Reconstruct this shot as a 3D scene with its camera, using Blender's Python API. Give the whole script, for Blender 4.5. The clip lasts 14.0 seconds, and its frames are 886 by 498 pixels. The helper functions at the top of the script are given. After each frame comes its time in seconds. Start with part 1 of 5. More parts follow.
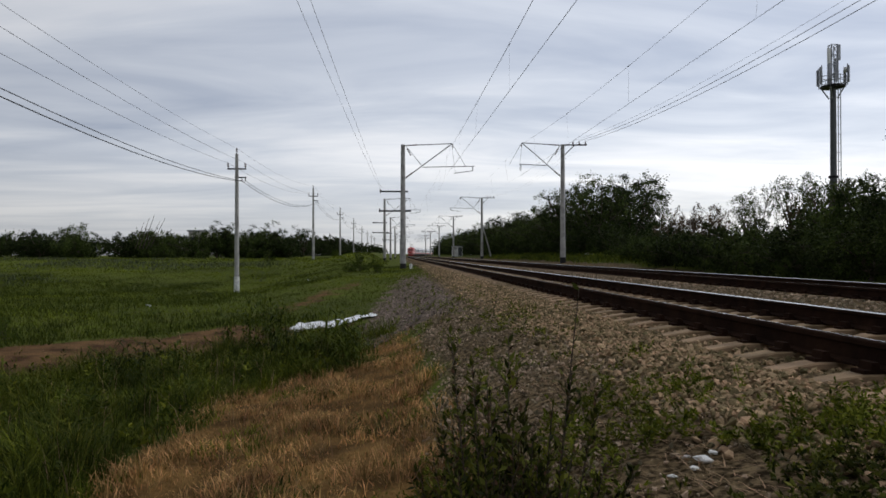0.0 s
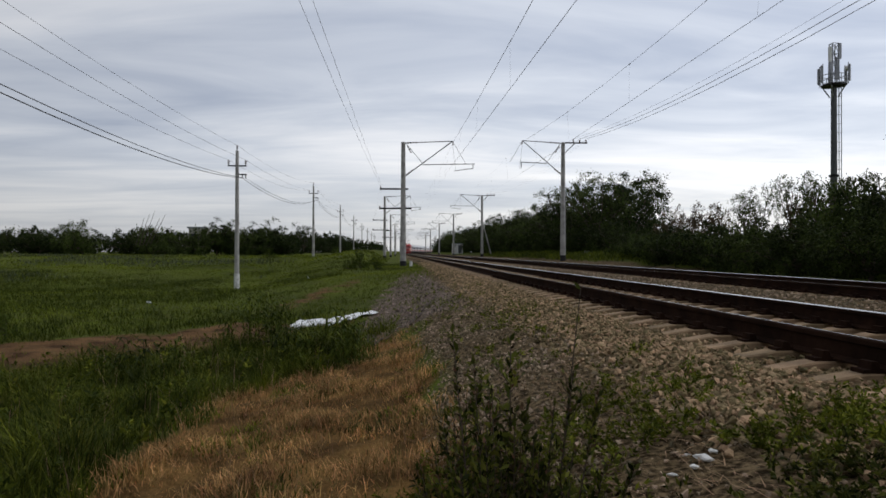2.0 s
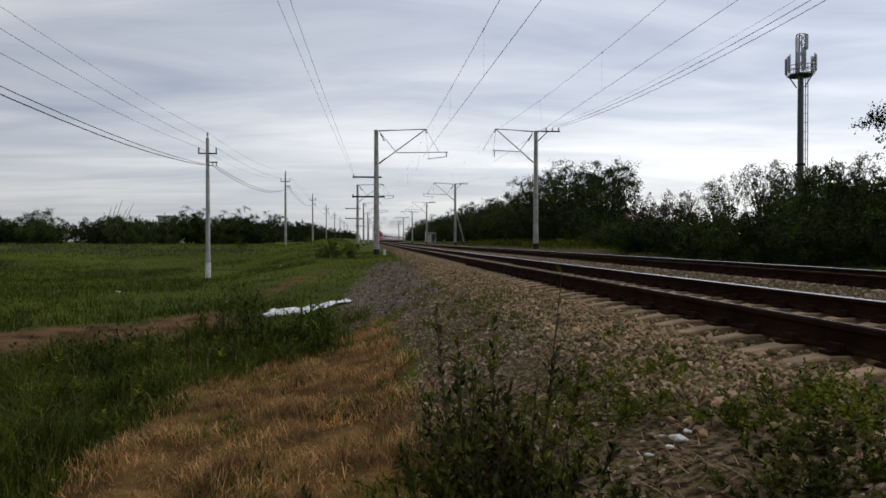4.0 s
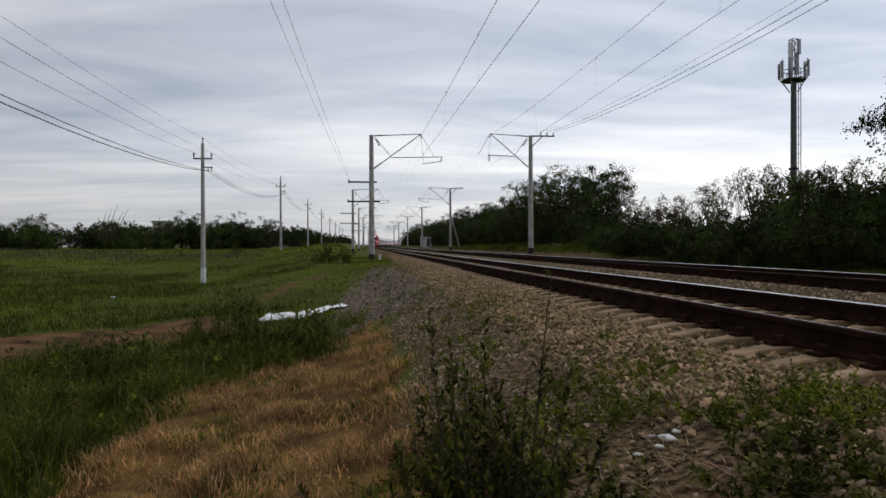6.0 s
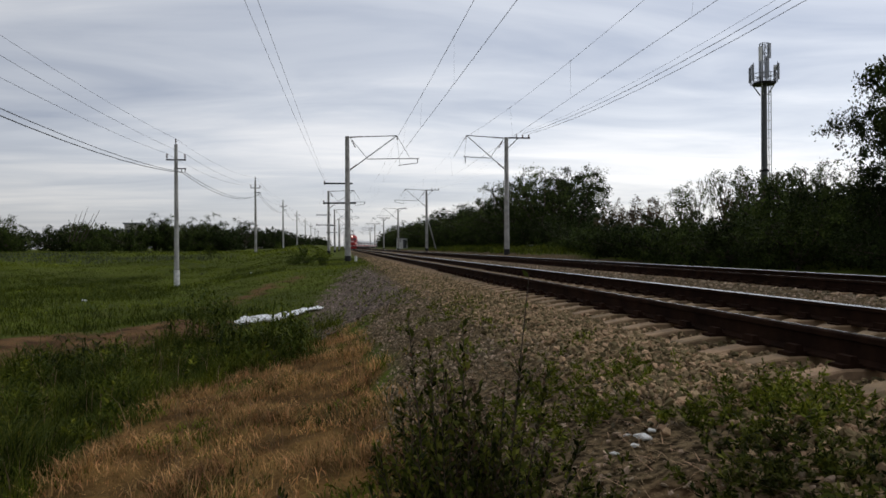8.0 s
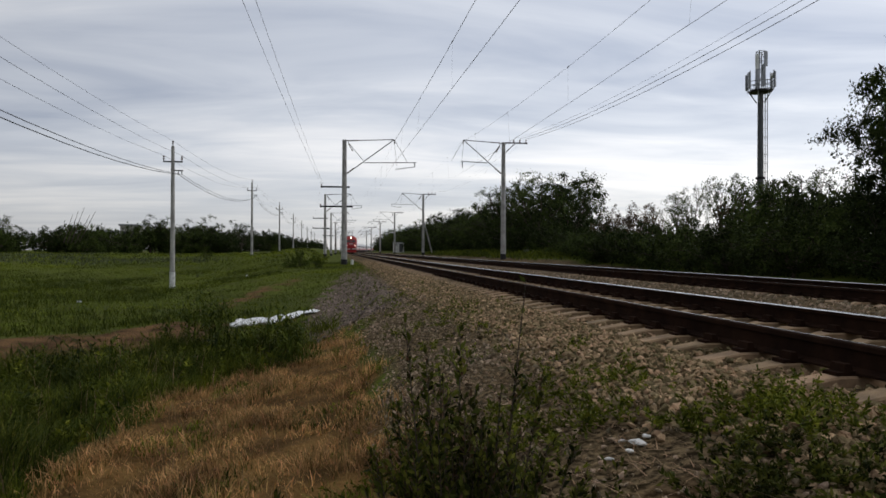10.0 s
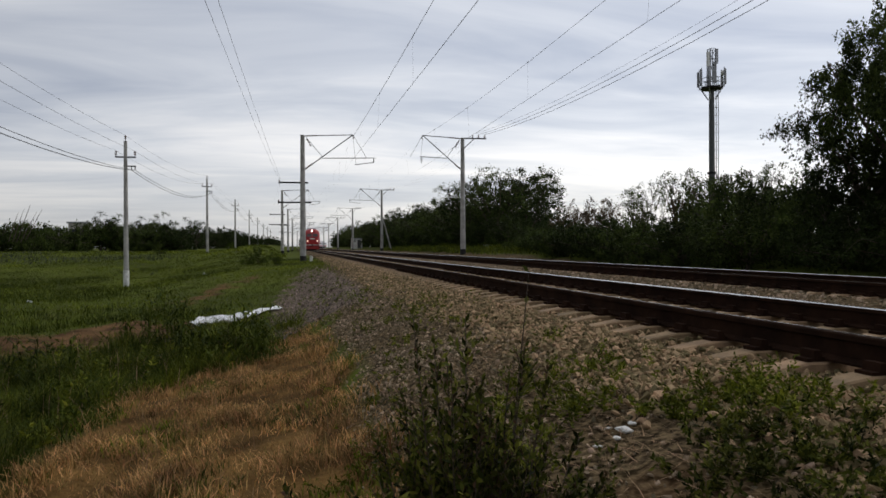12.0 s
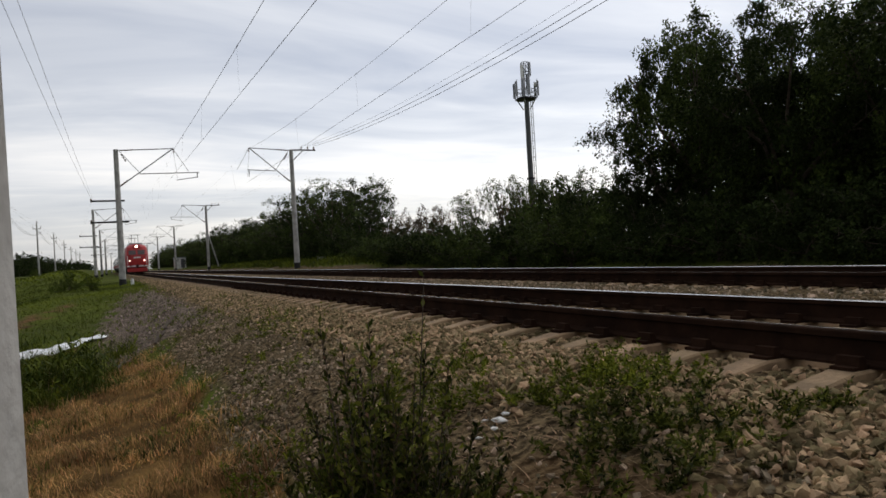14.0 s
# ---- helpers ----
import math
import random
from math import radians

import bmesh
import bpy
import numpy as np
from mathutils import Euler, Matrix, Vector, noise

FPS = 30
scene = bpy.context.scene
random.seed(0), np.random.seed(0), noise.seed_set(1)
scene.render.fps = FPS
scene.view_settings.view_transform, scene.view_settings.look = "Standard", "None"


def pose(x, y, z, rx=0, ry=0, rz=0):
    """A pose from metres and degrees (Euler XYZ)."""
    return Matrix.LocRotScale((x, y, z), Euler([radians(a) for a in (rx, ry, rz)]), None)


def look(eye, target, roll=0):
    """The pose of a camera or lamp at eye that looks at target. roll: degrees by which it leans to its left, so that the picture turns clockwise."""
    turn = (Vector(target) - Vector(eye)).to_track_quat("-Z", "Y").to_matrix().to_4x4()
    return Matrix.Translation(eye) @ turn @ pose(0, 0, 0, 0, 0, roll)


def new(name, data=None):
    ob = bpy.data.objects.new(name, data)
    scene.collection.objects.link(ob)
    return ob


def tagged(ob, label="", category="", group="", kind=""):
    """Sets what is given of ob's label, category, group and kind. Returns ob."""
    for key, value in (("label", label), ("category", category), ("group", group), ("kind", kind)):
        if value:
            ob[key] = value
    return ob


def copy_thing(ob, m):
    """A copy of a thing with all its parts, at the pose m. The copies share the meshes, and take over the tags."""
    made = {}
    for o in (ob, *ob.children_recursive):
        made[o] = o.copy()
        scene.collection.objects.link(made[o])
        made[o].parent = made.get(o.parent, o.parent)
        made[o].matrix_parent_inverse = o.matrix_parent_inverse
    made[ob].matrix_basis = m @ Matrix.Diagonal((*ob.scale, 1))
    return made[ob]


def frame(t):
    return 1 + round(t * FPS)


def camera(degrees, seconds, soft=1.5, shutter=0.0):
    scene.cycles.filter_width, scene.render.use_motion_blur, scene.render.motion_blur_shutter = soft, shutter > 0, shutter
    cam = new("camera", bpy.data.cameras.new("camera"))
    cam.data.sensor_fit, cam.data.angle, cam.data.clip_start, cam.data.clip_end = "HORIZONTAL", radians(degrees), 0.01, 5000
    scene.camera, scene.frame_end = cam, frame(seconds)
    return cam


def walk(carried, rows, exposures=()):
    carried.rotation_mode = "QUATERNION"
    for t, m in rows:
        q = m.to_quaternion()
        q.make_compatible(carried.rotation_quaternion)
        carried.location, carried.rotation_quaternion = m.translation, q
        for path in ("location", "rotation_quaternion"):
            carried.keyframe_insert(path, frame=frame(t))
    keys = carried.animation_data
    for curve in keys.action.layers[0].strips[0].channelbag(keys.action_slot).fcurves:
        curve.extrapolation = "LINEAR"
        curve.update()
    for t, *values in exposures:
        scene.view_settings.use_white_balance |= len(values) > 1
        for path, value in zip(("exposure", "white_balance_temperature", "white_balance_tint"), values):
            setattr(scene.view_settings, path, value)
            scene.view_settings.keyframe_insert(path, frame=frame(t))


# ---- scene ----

# camera: seconds, x, y, z, yaw, pitch, roll
PATH = [
    (0, 0.000, 0.000, 0.570, -3.86, 0.46, 0.11),
    (0.5, -0.001, -0.002, 0.572, -3.84, 0.49, -0.06),
    (1, -0.005, -0.009, 0.576, -3.80, 0.64, -0.00),
    (1.5, -0.004, -0.003, 0.573, -3.97, 0.52, -0.10),
    (2, -0.007, -0.005, 0.574, -3.86, 0.26, -0.07),
    (2.5, -0.011, -0.007, 0.572, -4.33, -0.20, -0.13),
    (3, -0.046, 0.012, 0.559, -6.22, -0.66, -0.11),
    (5.5, -0.024, -0.078, 0.558, -5.67, -0.54, 0.41),
    (6, -0.038, -0.085, 0.558, -6.40, -0.29, 0.20),
    (6.5, -0.046, -0.084, 0.561, -7.66, -0.41, 0.05),
    (7, -0.044, -0.093, 0.561, -8.04, -0.35, 0.07),
    (7.5, -0.045, -0.095, 0.560, -8.25, -0.10, 0.33),
    (8, -0.047, -0.098, 0.561, -8.31, -0.18, 0.34),
    (10.5, -0.058, -0.111, 0.562, -8.54, 0.21, -0.31),
    (11, -0.066, -0.113, 0.560, -7.50, 0.05, -0.51),
    (11.5, -0.088, -0.114, 0.554, -8.03, -0.08, -0.44),
    (12, -0.202, -0.089, 0.546, -12.00, -0.19, 0.29),
    (12.5, -0.296, -0.077, 0.559, -17.36, -1.28, 0.19),
    (13, -0.320, -0.116, 0.573, -17.60, -1.73, 0.24),
    (13.5, -0.333, -0.132, 0.576, -18.69, -0.62, 0.55),
    (14, -0.442, -0.131, 0.543, -25.46, 0.22, 3.29),
]


def cam_pose(x, y, z, yaw, pitch, roll):
    return pose(x, y, z, 0, 0, yaw) @ pose(0, 0, 0, 90 + pitch) @ pose(0, 0, 0, 0, 0, -roll)


# the camera opens up a little as the dark trees fill its view
EXPOSURES = [(0.0, 0.0, 6480, 10), (5.5, 0.0, 6550, 10), (11.5, 0.0, 6650, 10), (12.5, 0.05, 6750, 10), (14.0, 0.12, 6800, 10)]
cam = camera(63.74, 14.0, soft=1.6)
walk(cam, [(t, cam_pose(*r)) for t, *r in PATH], EXPOSURES)

# ---- world and sun ----
SUN_EL, SUN_AZ = radians(42), radians(62)


def make_world():
    w = bpy.data.worlds.new("overcast_sky")
    w.use_nodes = True
    scene.world = w
    nt = w.node_tree
    nt.nodes.clear()
    N, L = nt.nodes.new, nt.links.new
    out, bg = N("ShaderNodeOutputWorld"), N("ShaderNodeBackground")
    sky = N("ShaderNodeTexSky")
    sky.sky_type, sky.sun_disc = "NISHITA", False
    sky.sun_elevation, sky.sun_rotation = SUN_EL, SUN_AZ
    dim = N("ShaderNodeVectorMath")
    dim.operation = "SCALE"
    dim.inputs["Scale"].default_value = 0.10
    L(sky.outputs[0], dim.inputs[0])
    tc, sep = N("ShaderNodeTexCoord"), N("ShaderNodeSeparateXYZ")
    L(tc.outputs["Generated"], sep.inputs[0])

    def m(op, a, b=None, clamp=False):
        n = N("ShaderNodeMath")
        n.operation, n.use_clamp = op, clamp
        for i, v in enumerate((a, b)):
            if v is None:
                continue
            if isinstance(v, (int, float)):
                n.inputs[i].default_value = v
            else:
                L(v, n.inputs[i])
        return n.outputs[0]

    # cloud deck: direction carried onto a flat layer overhead
    up = m("ADD", m("MAXIMUM", sep.outputs["Z"], 0.0), 0.07)
    px, py = m("DIVIDE", sep.outputs["X"], up), m("DIVIDE", sep.outputs["Y"], up)
    comb = N("ShaderNodeCombineXYZ")
    L(m("MULTIPLY", px, 0.45), comb.inputs[0])
    L(m("MULTIPLY", py, 1.0), comb.inputs[1])

    def noise_tex(scale, detail, rough, seed):
        mp = N("ShaderNodeMapping")
        mp.inputs["Location"].default_value = (seed, seed * 0.7, 0)
        L(comb.outputs[0], mp.inputs[0])
        n = N("ShaderNodeTexNoise")
        n.inputs["Scale"].default_value, n.inputs["Detail"].default_value = scale, detail
        n.inputs["Roughness"].default_value = rough
        n.inputs["Distortion"].default_value = 0.55
        L(mp.outputs[0], n.inputs["Vector"])
        return n.outputs[0]

    big, fine = noise_tex(0.30, 5, 0.5, 3.1), noise_tex(1.5, 7, 0.55, 7.7)
    mix = m("ADD", m("MULTIPLY", big, 0.68), m("MULTIPLY", fine, 0.32))
    ramp = N("ShaderNodeValToRGB")
    e = ramp.color_ramp.elements
    e[0].position, e[0].color = 0.34, (0.45, 0.50, 0.61, 1)
    e[1].position, e[1].color = 0.58, (1.02, 1.015, 1.03, 1)
    mid = e.new(0.45)
    mid.color = (0.67, 0.71, 0.79, 1)
    L(mix, ramp.inputs[0])
    # pale bright strip where the deck thins towards the horizon
    near = m("SUBTRACT", 1.0, m("DIVIDE", m("MAXIMUM", sep.outputs["Z"], 0.0), 0.13), True)
    mc = N("ShaderNodeMix")
    mc.data_type = "RGBA"
    L(m("MULTIPLY", near, 0.75), mc.inputs["Factor"])
    L(ramp.outputs[0], mc.inputs["A"])
    mc.inputs["B"].default_value = (0.55, 0.56, 0.58, 1)
    ms = N("ShaderNodeMix")
    ms.data_type = "RGBA"
    ms.inputs["Factor"].default_value = 0.88
    L(dim.outputs[0], ms.inputs["A"])
    L(mc.outputs["Result"], ms.inputs["B"])
    # the deck is brighter on the sun's side
    side = m("ADD", m("MULTIPLY", m("ADD", m("MULTIPLY", sep.outputs["X"], 0.88), m("MULTIPLY", sep.outputs["Y"], 0.47)), 0.44), 0.79)
    tone = N("ShaderNodeVectorMath")
    tone.operation = "SCALE"
    L(ms.outputs["Result"], tone.inputs[0])
    L(side, tone.inputs["Scale"])
    L(tone.outputs[0], bg.inputs["Color"])
    bg.inputs["Strength"].default_value = 1.0
    L(bg.outputs[0], out.inputs["Surface"])


make_world()
sun = new("sun", bpy.data.lights.new("sun", "SUN"))
sun.data.energy, sun.data.angle, sun.data.color = 0.5, radians(25), (1.0, 0.95, 0.88)
_d = Vector((math.sin(SUN_AZ) * math.cos(SUN_EL), math.cos(SUN_AZ) * math.cos(SUN_EL), math.sin(SUN_EL)))
sun.matrix_world = look(_d * 50, (0, 0, 0))


# ---- materials ----
def material(name, base, rough=0.8, metal=0.0, var=0.25, scale=6.0, fine=60.0, bump=0.3, tint=None, island=0.0, obj=0.0, spec=0.3):
    """A surface with variation at two scales and fine relief; tint: a second colour for stains."""
    mt = bpy.data.materials.new(name)
    mt.use_nodes = True
    nt = mt.node_tree
    N, L = nt.nodes.new, nt.links.new
    b = nt.nodes["Principled BSDF"]
    b.inputs["Roughness"].default_value, b.inputs["Metallic"].default_value = rough, metal
    b.inputs["Specular IOR Level"].default_value = spec
    geo = N("ShaderNodeNewGeometry")
    n1, n2 = N("ShaderNodeTexNoise"), N("ShaderNodeTexNoise")
    for n, s in ((n1, scale), (n2, fine)):
        n.inputs["Scale"].default_value, n.inputs["Detail"].default_value = s, 5
        L(geo.outputs["Position"], n.inputs["Vector"])
    ramp = N("ShaderNodeValToRGB")
    e = ramp.color_ramp.elements
    e[0].position, e[1].position = 0.36, 0.66
    e[0].color = (*(tint or [c * (1 - var) for c in base]), 1)
    e[1].color = (*[min(1, c * (1 + var * 0.6)) for c in base], 1)
    L(n1.outputs[0], ramp.inputs[0])
    hsv = N("ShaderNodeHueSaturation")
    L(ramp.outputs[0], hsv.inputs["Color"])
    val = N("ShaderNodeMath")
    val.operation = "MULTIPLY_ADD"
    val.inputs[1].default_value, val.inputs[2].default_value = 0.5 * min(1, var * 2), 1 - 0.25 * min(1, var * 2)
    L(n2.outputs[0], val.inputs[0])
    last = val.outputs[0]
    if island or obj:
        src = geo.outputs["Random Per Island"] if island else N("ShaderNodeObjectInfo").outputs["Random"]
        k = island or obj
        mr = N("ShaderNodeMapRange")
        mr.inputs["To Min"].default_value, mr.inputs["To Max"].default_value = 1 - k, 1 + k
        L(src, mr.inputs["Value"])
        mu = N("ShaderNodeMath")
        mu.operation = "MULTIPLY"
        L(last, mu.inputs[0])
        L(mr.outputs[0], mu.inputs[1])
        last = mu.outputs[0]
        hu = N("ShaderNodeMapRange")
        hu.inputs["To Min"].default_value, hu.inputs["To Max"].default_value = 0.5 + 0.03 * k, 0.5 - 0.04 * k
        L(src, hu.inputs["Value"])
        L(hu.outputs[0], hsv.inputs["Hue"])
    L(last, hsv.inputs["Value"])
    L(hsv.outputs[0], b.inputs["Base Color"])
    if bump:
        bp = N("ShaderNodeBump")
        bp.inputs["Strength"].default_value, bp.inputs["Distance"].default_value = bump, 0.02
        L(n2.outputs[0], bp.inputs["Height"])
        L(bp.outputs[0], b.inputs["Normal"])
    return mt


def glow(name, colour, strength):
    mt = material(name, colour, 0.3, bump=0)
    b = mt.node_tree.nodes["Principled BSDF"]
    b.inputs["Emission Color"].default_value, b.inputs["Emission Strength"].default_value = (*colour, 1), strength
    return mt


def leaf_material(name, base, island=0.45, scale=0.8, tint=None):
    mt = material(name, base, 0.6, var=0.45, scale=scale, tint=tint, fine=9, bump=0, island=island, spec=0.04)
    nt = mt.node_tree
    b = nt.nodes["Principled BSDF"]
    tr = nt.nodes.new("ShaderNodeBsdfTranslucent")
    mx = nt.nodes.new("ShaderNodeMixShader")
    mx.inputs[0].default_value = 0.18
    nt.links.new(b.inputs["Base Color"].links[0].from_socket, tr.inputs["Color"])
    nt.links.new(b.outputs[0], mx.inputs[1])
    nt.links.new(tr.outputs[0], mx.inputs[2])
    nt.links.new(mx.outputs[0], nt.nodes["Material Output"].inputs["Surface"])
    return mt


CONCRETE = material("weathered_concrete", (0.40, 0.39, 0.37), 0.9, var=0.3, scale=2.5, fine=40)
SLEEPER = material("sleeper_concrete", (0.30, 0.205, 0.118), 0.9, var=0.35, scale=5, fine=50, obj=0.18)
BLACKTAR = material("tarred_base", (0.02, 0.02, 0.02), 0.7)
WHITEWASH = material("whitewash", (0.72, 0.72, 0.70), 0.85, var=0.2)
STEEL = material("painted_steel", (0.10, 0.105, 0.11), 0.5, 0.2, var=0.3)
GALV = material("galvanised_steel", (0.30, 0.31, 0.33), 0.45, 0.7, var=0.2)
DARKIRON = material("dark_iron", (0.025, 0.024, 0.024), 0.6, 0.2, spec=0.2)
RUST = material("rusty_rail_web", (0.027, 0.014, 0.009), 0.9, 0.0, var=0.4, scale=4, fine=30, tint=(0.018, 0.010, 0.007), spec=0.02)
RAILTOP = material("polished_rail_head", (0.70, 0.69, 0.67), 0.22, 0.9, var=0.15, scale=8, bump=0.02)
WIRE = material("wire", (0.05, 0.05, 0.055), 0.6, 0.4, bump=0)
PORCELAIN = material("insulator", (0.10, 0.05, 0.035), 0.25, bump=0)
TIMBER = material("grey_timber", (0.20, 0.185, 0.16), 0.9, var=0.35, scale=3, fine=40)
STONE = material("ballast_stone", (0.33, 0.248, 0.138), 0.9, var=0.4, scale=9, fine=90, island=0.65, bump=0.4, spec=0.05)
STONEP = material("ballast_stone_loose", (0.33, 0.248, 0.140), 0.9, var=0.3, scale=9, fine=90, obj=0.6, bump=0.4, spec=0.05)
STONEG = material("grey_ballast_stone", (0.34, 0.272, 0.185), 0.9, var=0.4, scale=9, fine=90, island=0.65, bump=0.4, spec=0.05)
CINDER = material("cinder_lumps", (0.27, 0.218, 0.180), 0.95, var=0.4, scale=9, fine=90, island=0.6, bump=0.4, spec=0.05)
BARK = material("bark", (0.085, 0.065, 0.05), 0.95, var=0.4, scale=4, fine=30, bump=0.7)
LEAF = leaf_material("leaves_mid_green", (0.060, 0.086, 0.020), tint=(0.022, 0.032, 0.010))
LEAF2 = leaf_material("leaves_dark_green", (0.027, 0.041, 0.011))
LEAF3 = leaf_material("leaves_brownish", (0.085, 0.064, 0.034))
GRASS = leaf_material("grass_blades", (0.105, 0.130, 0.012), 0.6, 0.9, (0.040, 0.056, 0.012))
GRASSD = leaf_material("dark_grass_blades", (0.060, 0.082, 0.010), 0.6, 1.2, (0.028, 0.040, 0.007))
GRASSY = leaf_material("yellowing_grass_blades", (0.150, 0.150, 0.022), 0.6, 1.2, (0.075, 0.085, 0.016))
MEADOW = leaf_material("meadow_blades", (0.135, 0.164, 0.014), 0.25, 0.10, (0.062, 0.080, 0.018))
BUSHY = leaf_material("bush_leaves", (0.060, 0.088, 0.014), 0.5)
DRY = leaf_material("dry_grass_blades", (0.47, 0.305, 0.115), 0.75, 2.2, (0.15, 0.092, 0.038))
WEED = leaf_material("weed_leaves", (0.118, 0.142, 0.017), 0.65, 3.0)
BUSHLEAF = leaf_material("wild_bush_leaves", (0.092, 0.108, 0.019), 0.85, 5.0, (0.024, 0.030, 0.007))
SAGE = leaf_material("grey_green_herbs", (0.090, 0.105, 0.058), 0.4, 0.6, (0.050, 0.062, 0.032))
SEED = leaf_material("seed_heads", (0.10, 0.066, 0.036), 0.7)
STRAW = leaf_material("dead_stalks", (0.32, 0.225, 0.130), 0.6)
RED = material("red_loco_paint", (0.42, 0.018, 0.020), 0.4, var=0.15, scale=1.5, fine=20, bump=0.05, spec=0.5)
GREYROOF = material("grey_roof_paint", (0.30, 0.31, 0.33), 0.6, var=0.2)
SILVER = material("coach_grey_paint", (0.50, 0.51, 0.54), 0.45, var=0.15, bump=0.05)
WHITEP = material("white_paint", (0.78, 0.78, 0.77), 0.5, var=0.1, bump=0.05)
GLASSD = material("dark_window_glass", (0.02, 0.024, 0.03), 0.08, bump=0, spec=0.6)
# dark windscreen glass, its colour raised to dull red in place of a reflection
GLASSW = material("windscreen_painted_reflection", (0.085, 0.050, 0.050), 0.12, bump=0, spec=0.6)
LAMP = glow("headlight", (1.0, 0.93, 0.82), 5.0)
LAMPR = glow("marker_light", (1.0, 0.55, 0.45), 3.0)
FILMW = material("white_plastic_sheet", (0.85, 0.86, 0.88), 0.4, var=0.08, bump=0.1)
BRICKW = material("pale_plaster", (0.42, 0.40, 0.37), 0.9, var=0.3)
ROOFD = material("dark_roofing", (0.07, 0.07, 0.075), 0.8)


# ---- mesh helpers ----
def part(name, bm, mat, parent=None, label=""):
    me = bpy.data.meshes.new(name)
    bm.to_mesh(me)
    bm.free()
    me.materials.append(mat)
    ob = new(name, me)
    if parent is not None:
        ob.parent = parent
    if label:
        tagged(ob, label)
    return ob


def raw(name, verts, faces, mat, parent=None, smooth=False):
    me = bpy.data.meshes.new(name)
    me.from_pydata(verts, [], faces)
    me.materials.append(mat)
    if smooth:
        me.shade_smooth()
    ob = new(name, me)
    if parent is not None:
        ob.parent = parent
    return ob


def quads(name, V, nper, mat, parent=None):
    """A mesh from an array of polygons, each of nper corners."""
    V = np.ascontiguousarray(V.reshape(-1, 3), dtype=np.float32)
    n = len(V) // nper
    me = bpy.data.meshes.new(name)
    me.vertices.add(len(V))
    me.vertices.foreach_set("co", V.ravel())
    me.loops.add(len(V))
    me.loops.foreach_set("vertex_index", np.arange(len(V), dtype=np.int32))
    me.polygons.add(n)
    me.polygons.foreach_set("loop_start", np.arange(0, len(V), nper, dtype=np.int32))
    me.update(calc_edges=True)
    me.materials.append(mat)
    ob = new(name, me)
    if parent is not None:
        ob.parent = parent
    return ob


def empty(name, x=0, y=0, z=0, rz=0):
    ob = new(name)
    ob.matrix_basis = pose(x, y, z, 0, 0, rz)
    return ob


def add_box(bm, x0, x1, y0, y1, z0, z1, bevel=0.0, m=None):
    b2 = bmesh.new()
    bmesh.ops.create_cube(b2, size=1)
    for v in b2.verts:
        v.co = Vector(((x0 + x1) / 2 + v.co.x * (x1 - x0), (y0 + y1) / 2 + v.co.y * (y1 - y0), (z0 + z1) / 2 + v.co.z * (z1 - z0)))
    if bevel:
        bmesh.ops.bevel(b2, geom=b2.edges[:], offset=bevel, segments=2, affect="EDGES")
    join(bm, b2, m)


def join(bm, b2, m=None):
    if m is not None:
        b2.transform(m)
    mp = {v: bm.verts.new(v.co) for v in b2.verts}
    for f in b2.faces:
        bm.faces.new([mp[v] for v in f.verts])
    b2.free()


def add_rod(bm, a, b, r0, r1=None, sides=8):
    a, b = Vector(a), Vector(b)
    r1 = r0 if r1 is None else r1
    q = (b - a).to_track_quat("Z", "Y").to_matrix()
    rings = []
    for p, r in ((a, r0), (b, r1)):
        rings.append([bm.verts.new(p + q @ Vector((r * math.cos(2 * math.pi * i / sides), r * math.sin(2 * math.pi * i / sides), 0))) for i in range(sides)])
    for i in range(sides):
        j = (i + 1) % sides
        bm.faces.new((rings[0][i], rings[0][j], rings[1][j], rings[1][i]))
    bm.faces.new(rings[0][::-1])
    bm.faces.new(rings[1])


def box(name, dims, mat, parent=None, bevel=0.0, label=""):
    bm = bmesh.new()
    add_box(bm, *dims, bevel)
    return part(name, bm, mat, parent, label)


def rod(name, a, b, r0, mat, parent=None, r1=None, sides=8, label=""):
    bm = bmesh.new()
    add_rod(bm, a, b, r0, r1, sides)
    return part(name, bm, mat, parent, label)


def beads(name, a, b, n, r, mat, parent=None):
    """A string of insulator discs between a and b."""
    bm = bmesh.new()
    a, b = Vector(a), Vector(b)
    for i in range(n):
        p, q = a.lerp(b, (i + 0.15) / n), a.lerp(b, (i + 0.85) / n)
        add_rod(bm, p, q, r, r * 0.45, 8)
    return part(name, bm, mat, parent)


def span(name, a, b, sag, r, mat, parent=None, n=14):
    """A wire hung from a to b."""
    bm = bmesh.new()
    a, b = Vector(a), Vector(b)
    pts = [a.lerp(b, i / n) - Vector((0, 0, sag * 4 * (i / n) * (1 - i / n))) for i in range(n + 1)]
    tube(bm, pts, [r] * len(pts), 5)
    return part(name, bm, mat, parent)


def tube(bm, pts, radii, sides=6):
    """One bent tube through the points."""
    q = (pts[-1] - pts[0]).to_track_quat("Z", "Y").to_matrix()
    rings = []
    for p, r in zip(pts, radii):
        rings.append([bm.verts.new(p + q @ Vector((r * math.cos(2 * math.pi * i / sides), r * math.sin(2 * math.pi * i / sides), 0))) for i in range(sides)])
    for a, b in zip(rings, rings[1:]):
        for i in range(sides):
            j = (i + 1) % sides
            bm.faces.new((a[i], a[j], b[j], b[i]))
    bm.faces.new(rings[0][::-1])
    bm.faces.new(rings[-1])


# ---- the lie of the land ----
CURVE_Y, CURVE_R = 250.0, 1350.0
T1, T2 = 3.90, 8.65        # centre lines of the two tracks


def bend(y):
    d = max(0.0, y - CURVE_Y)
    return CURVE_R - math.sqrt(CURVE_R ** 2 - min(d, 1200) ** 2)


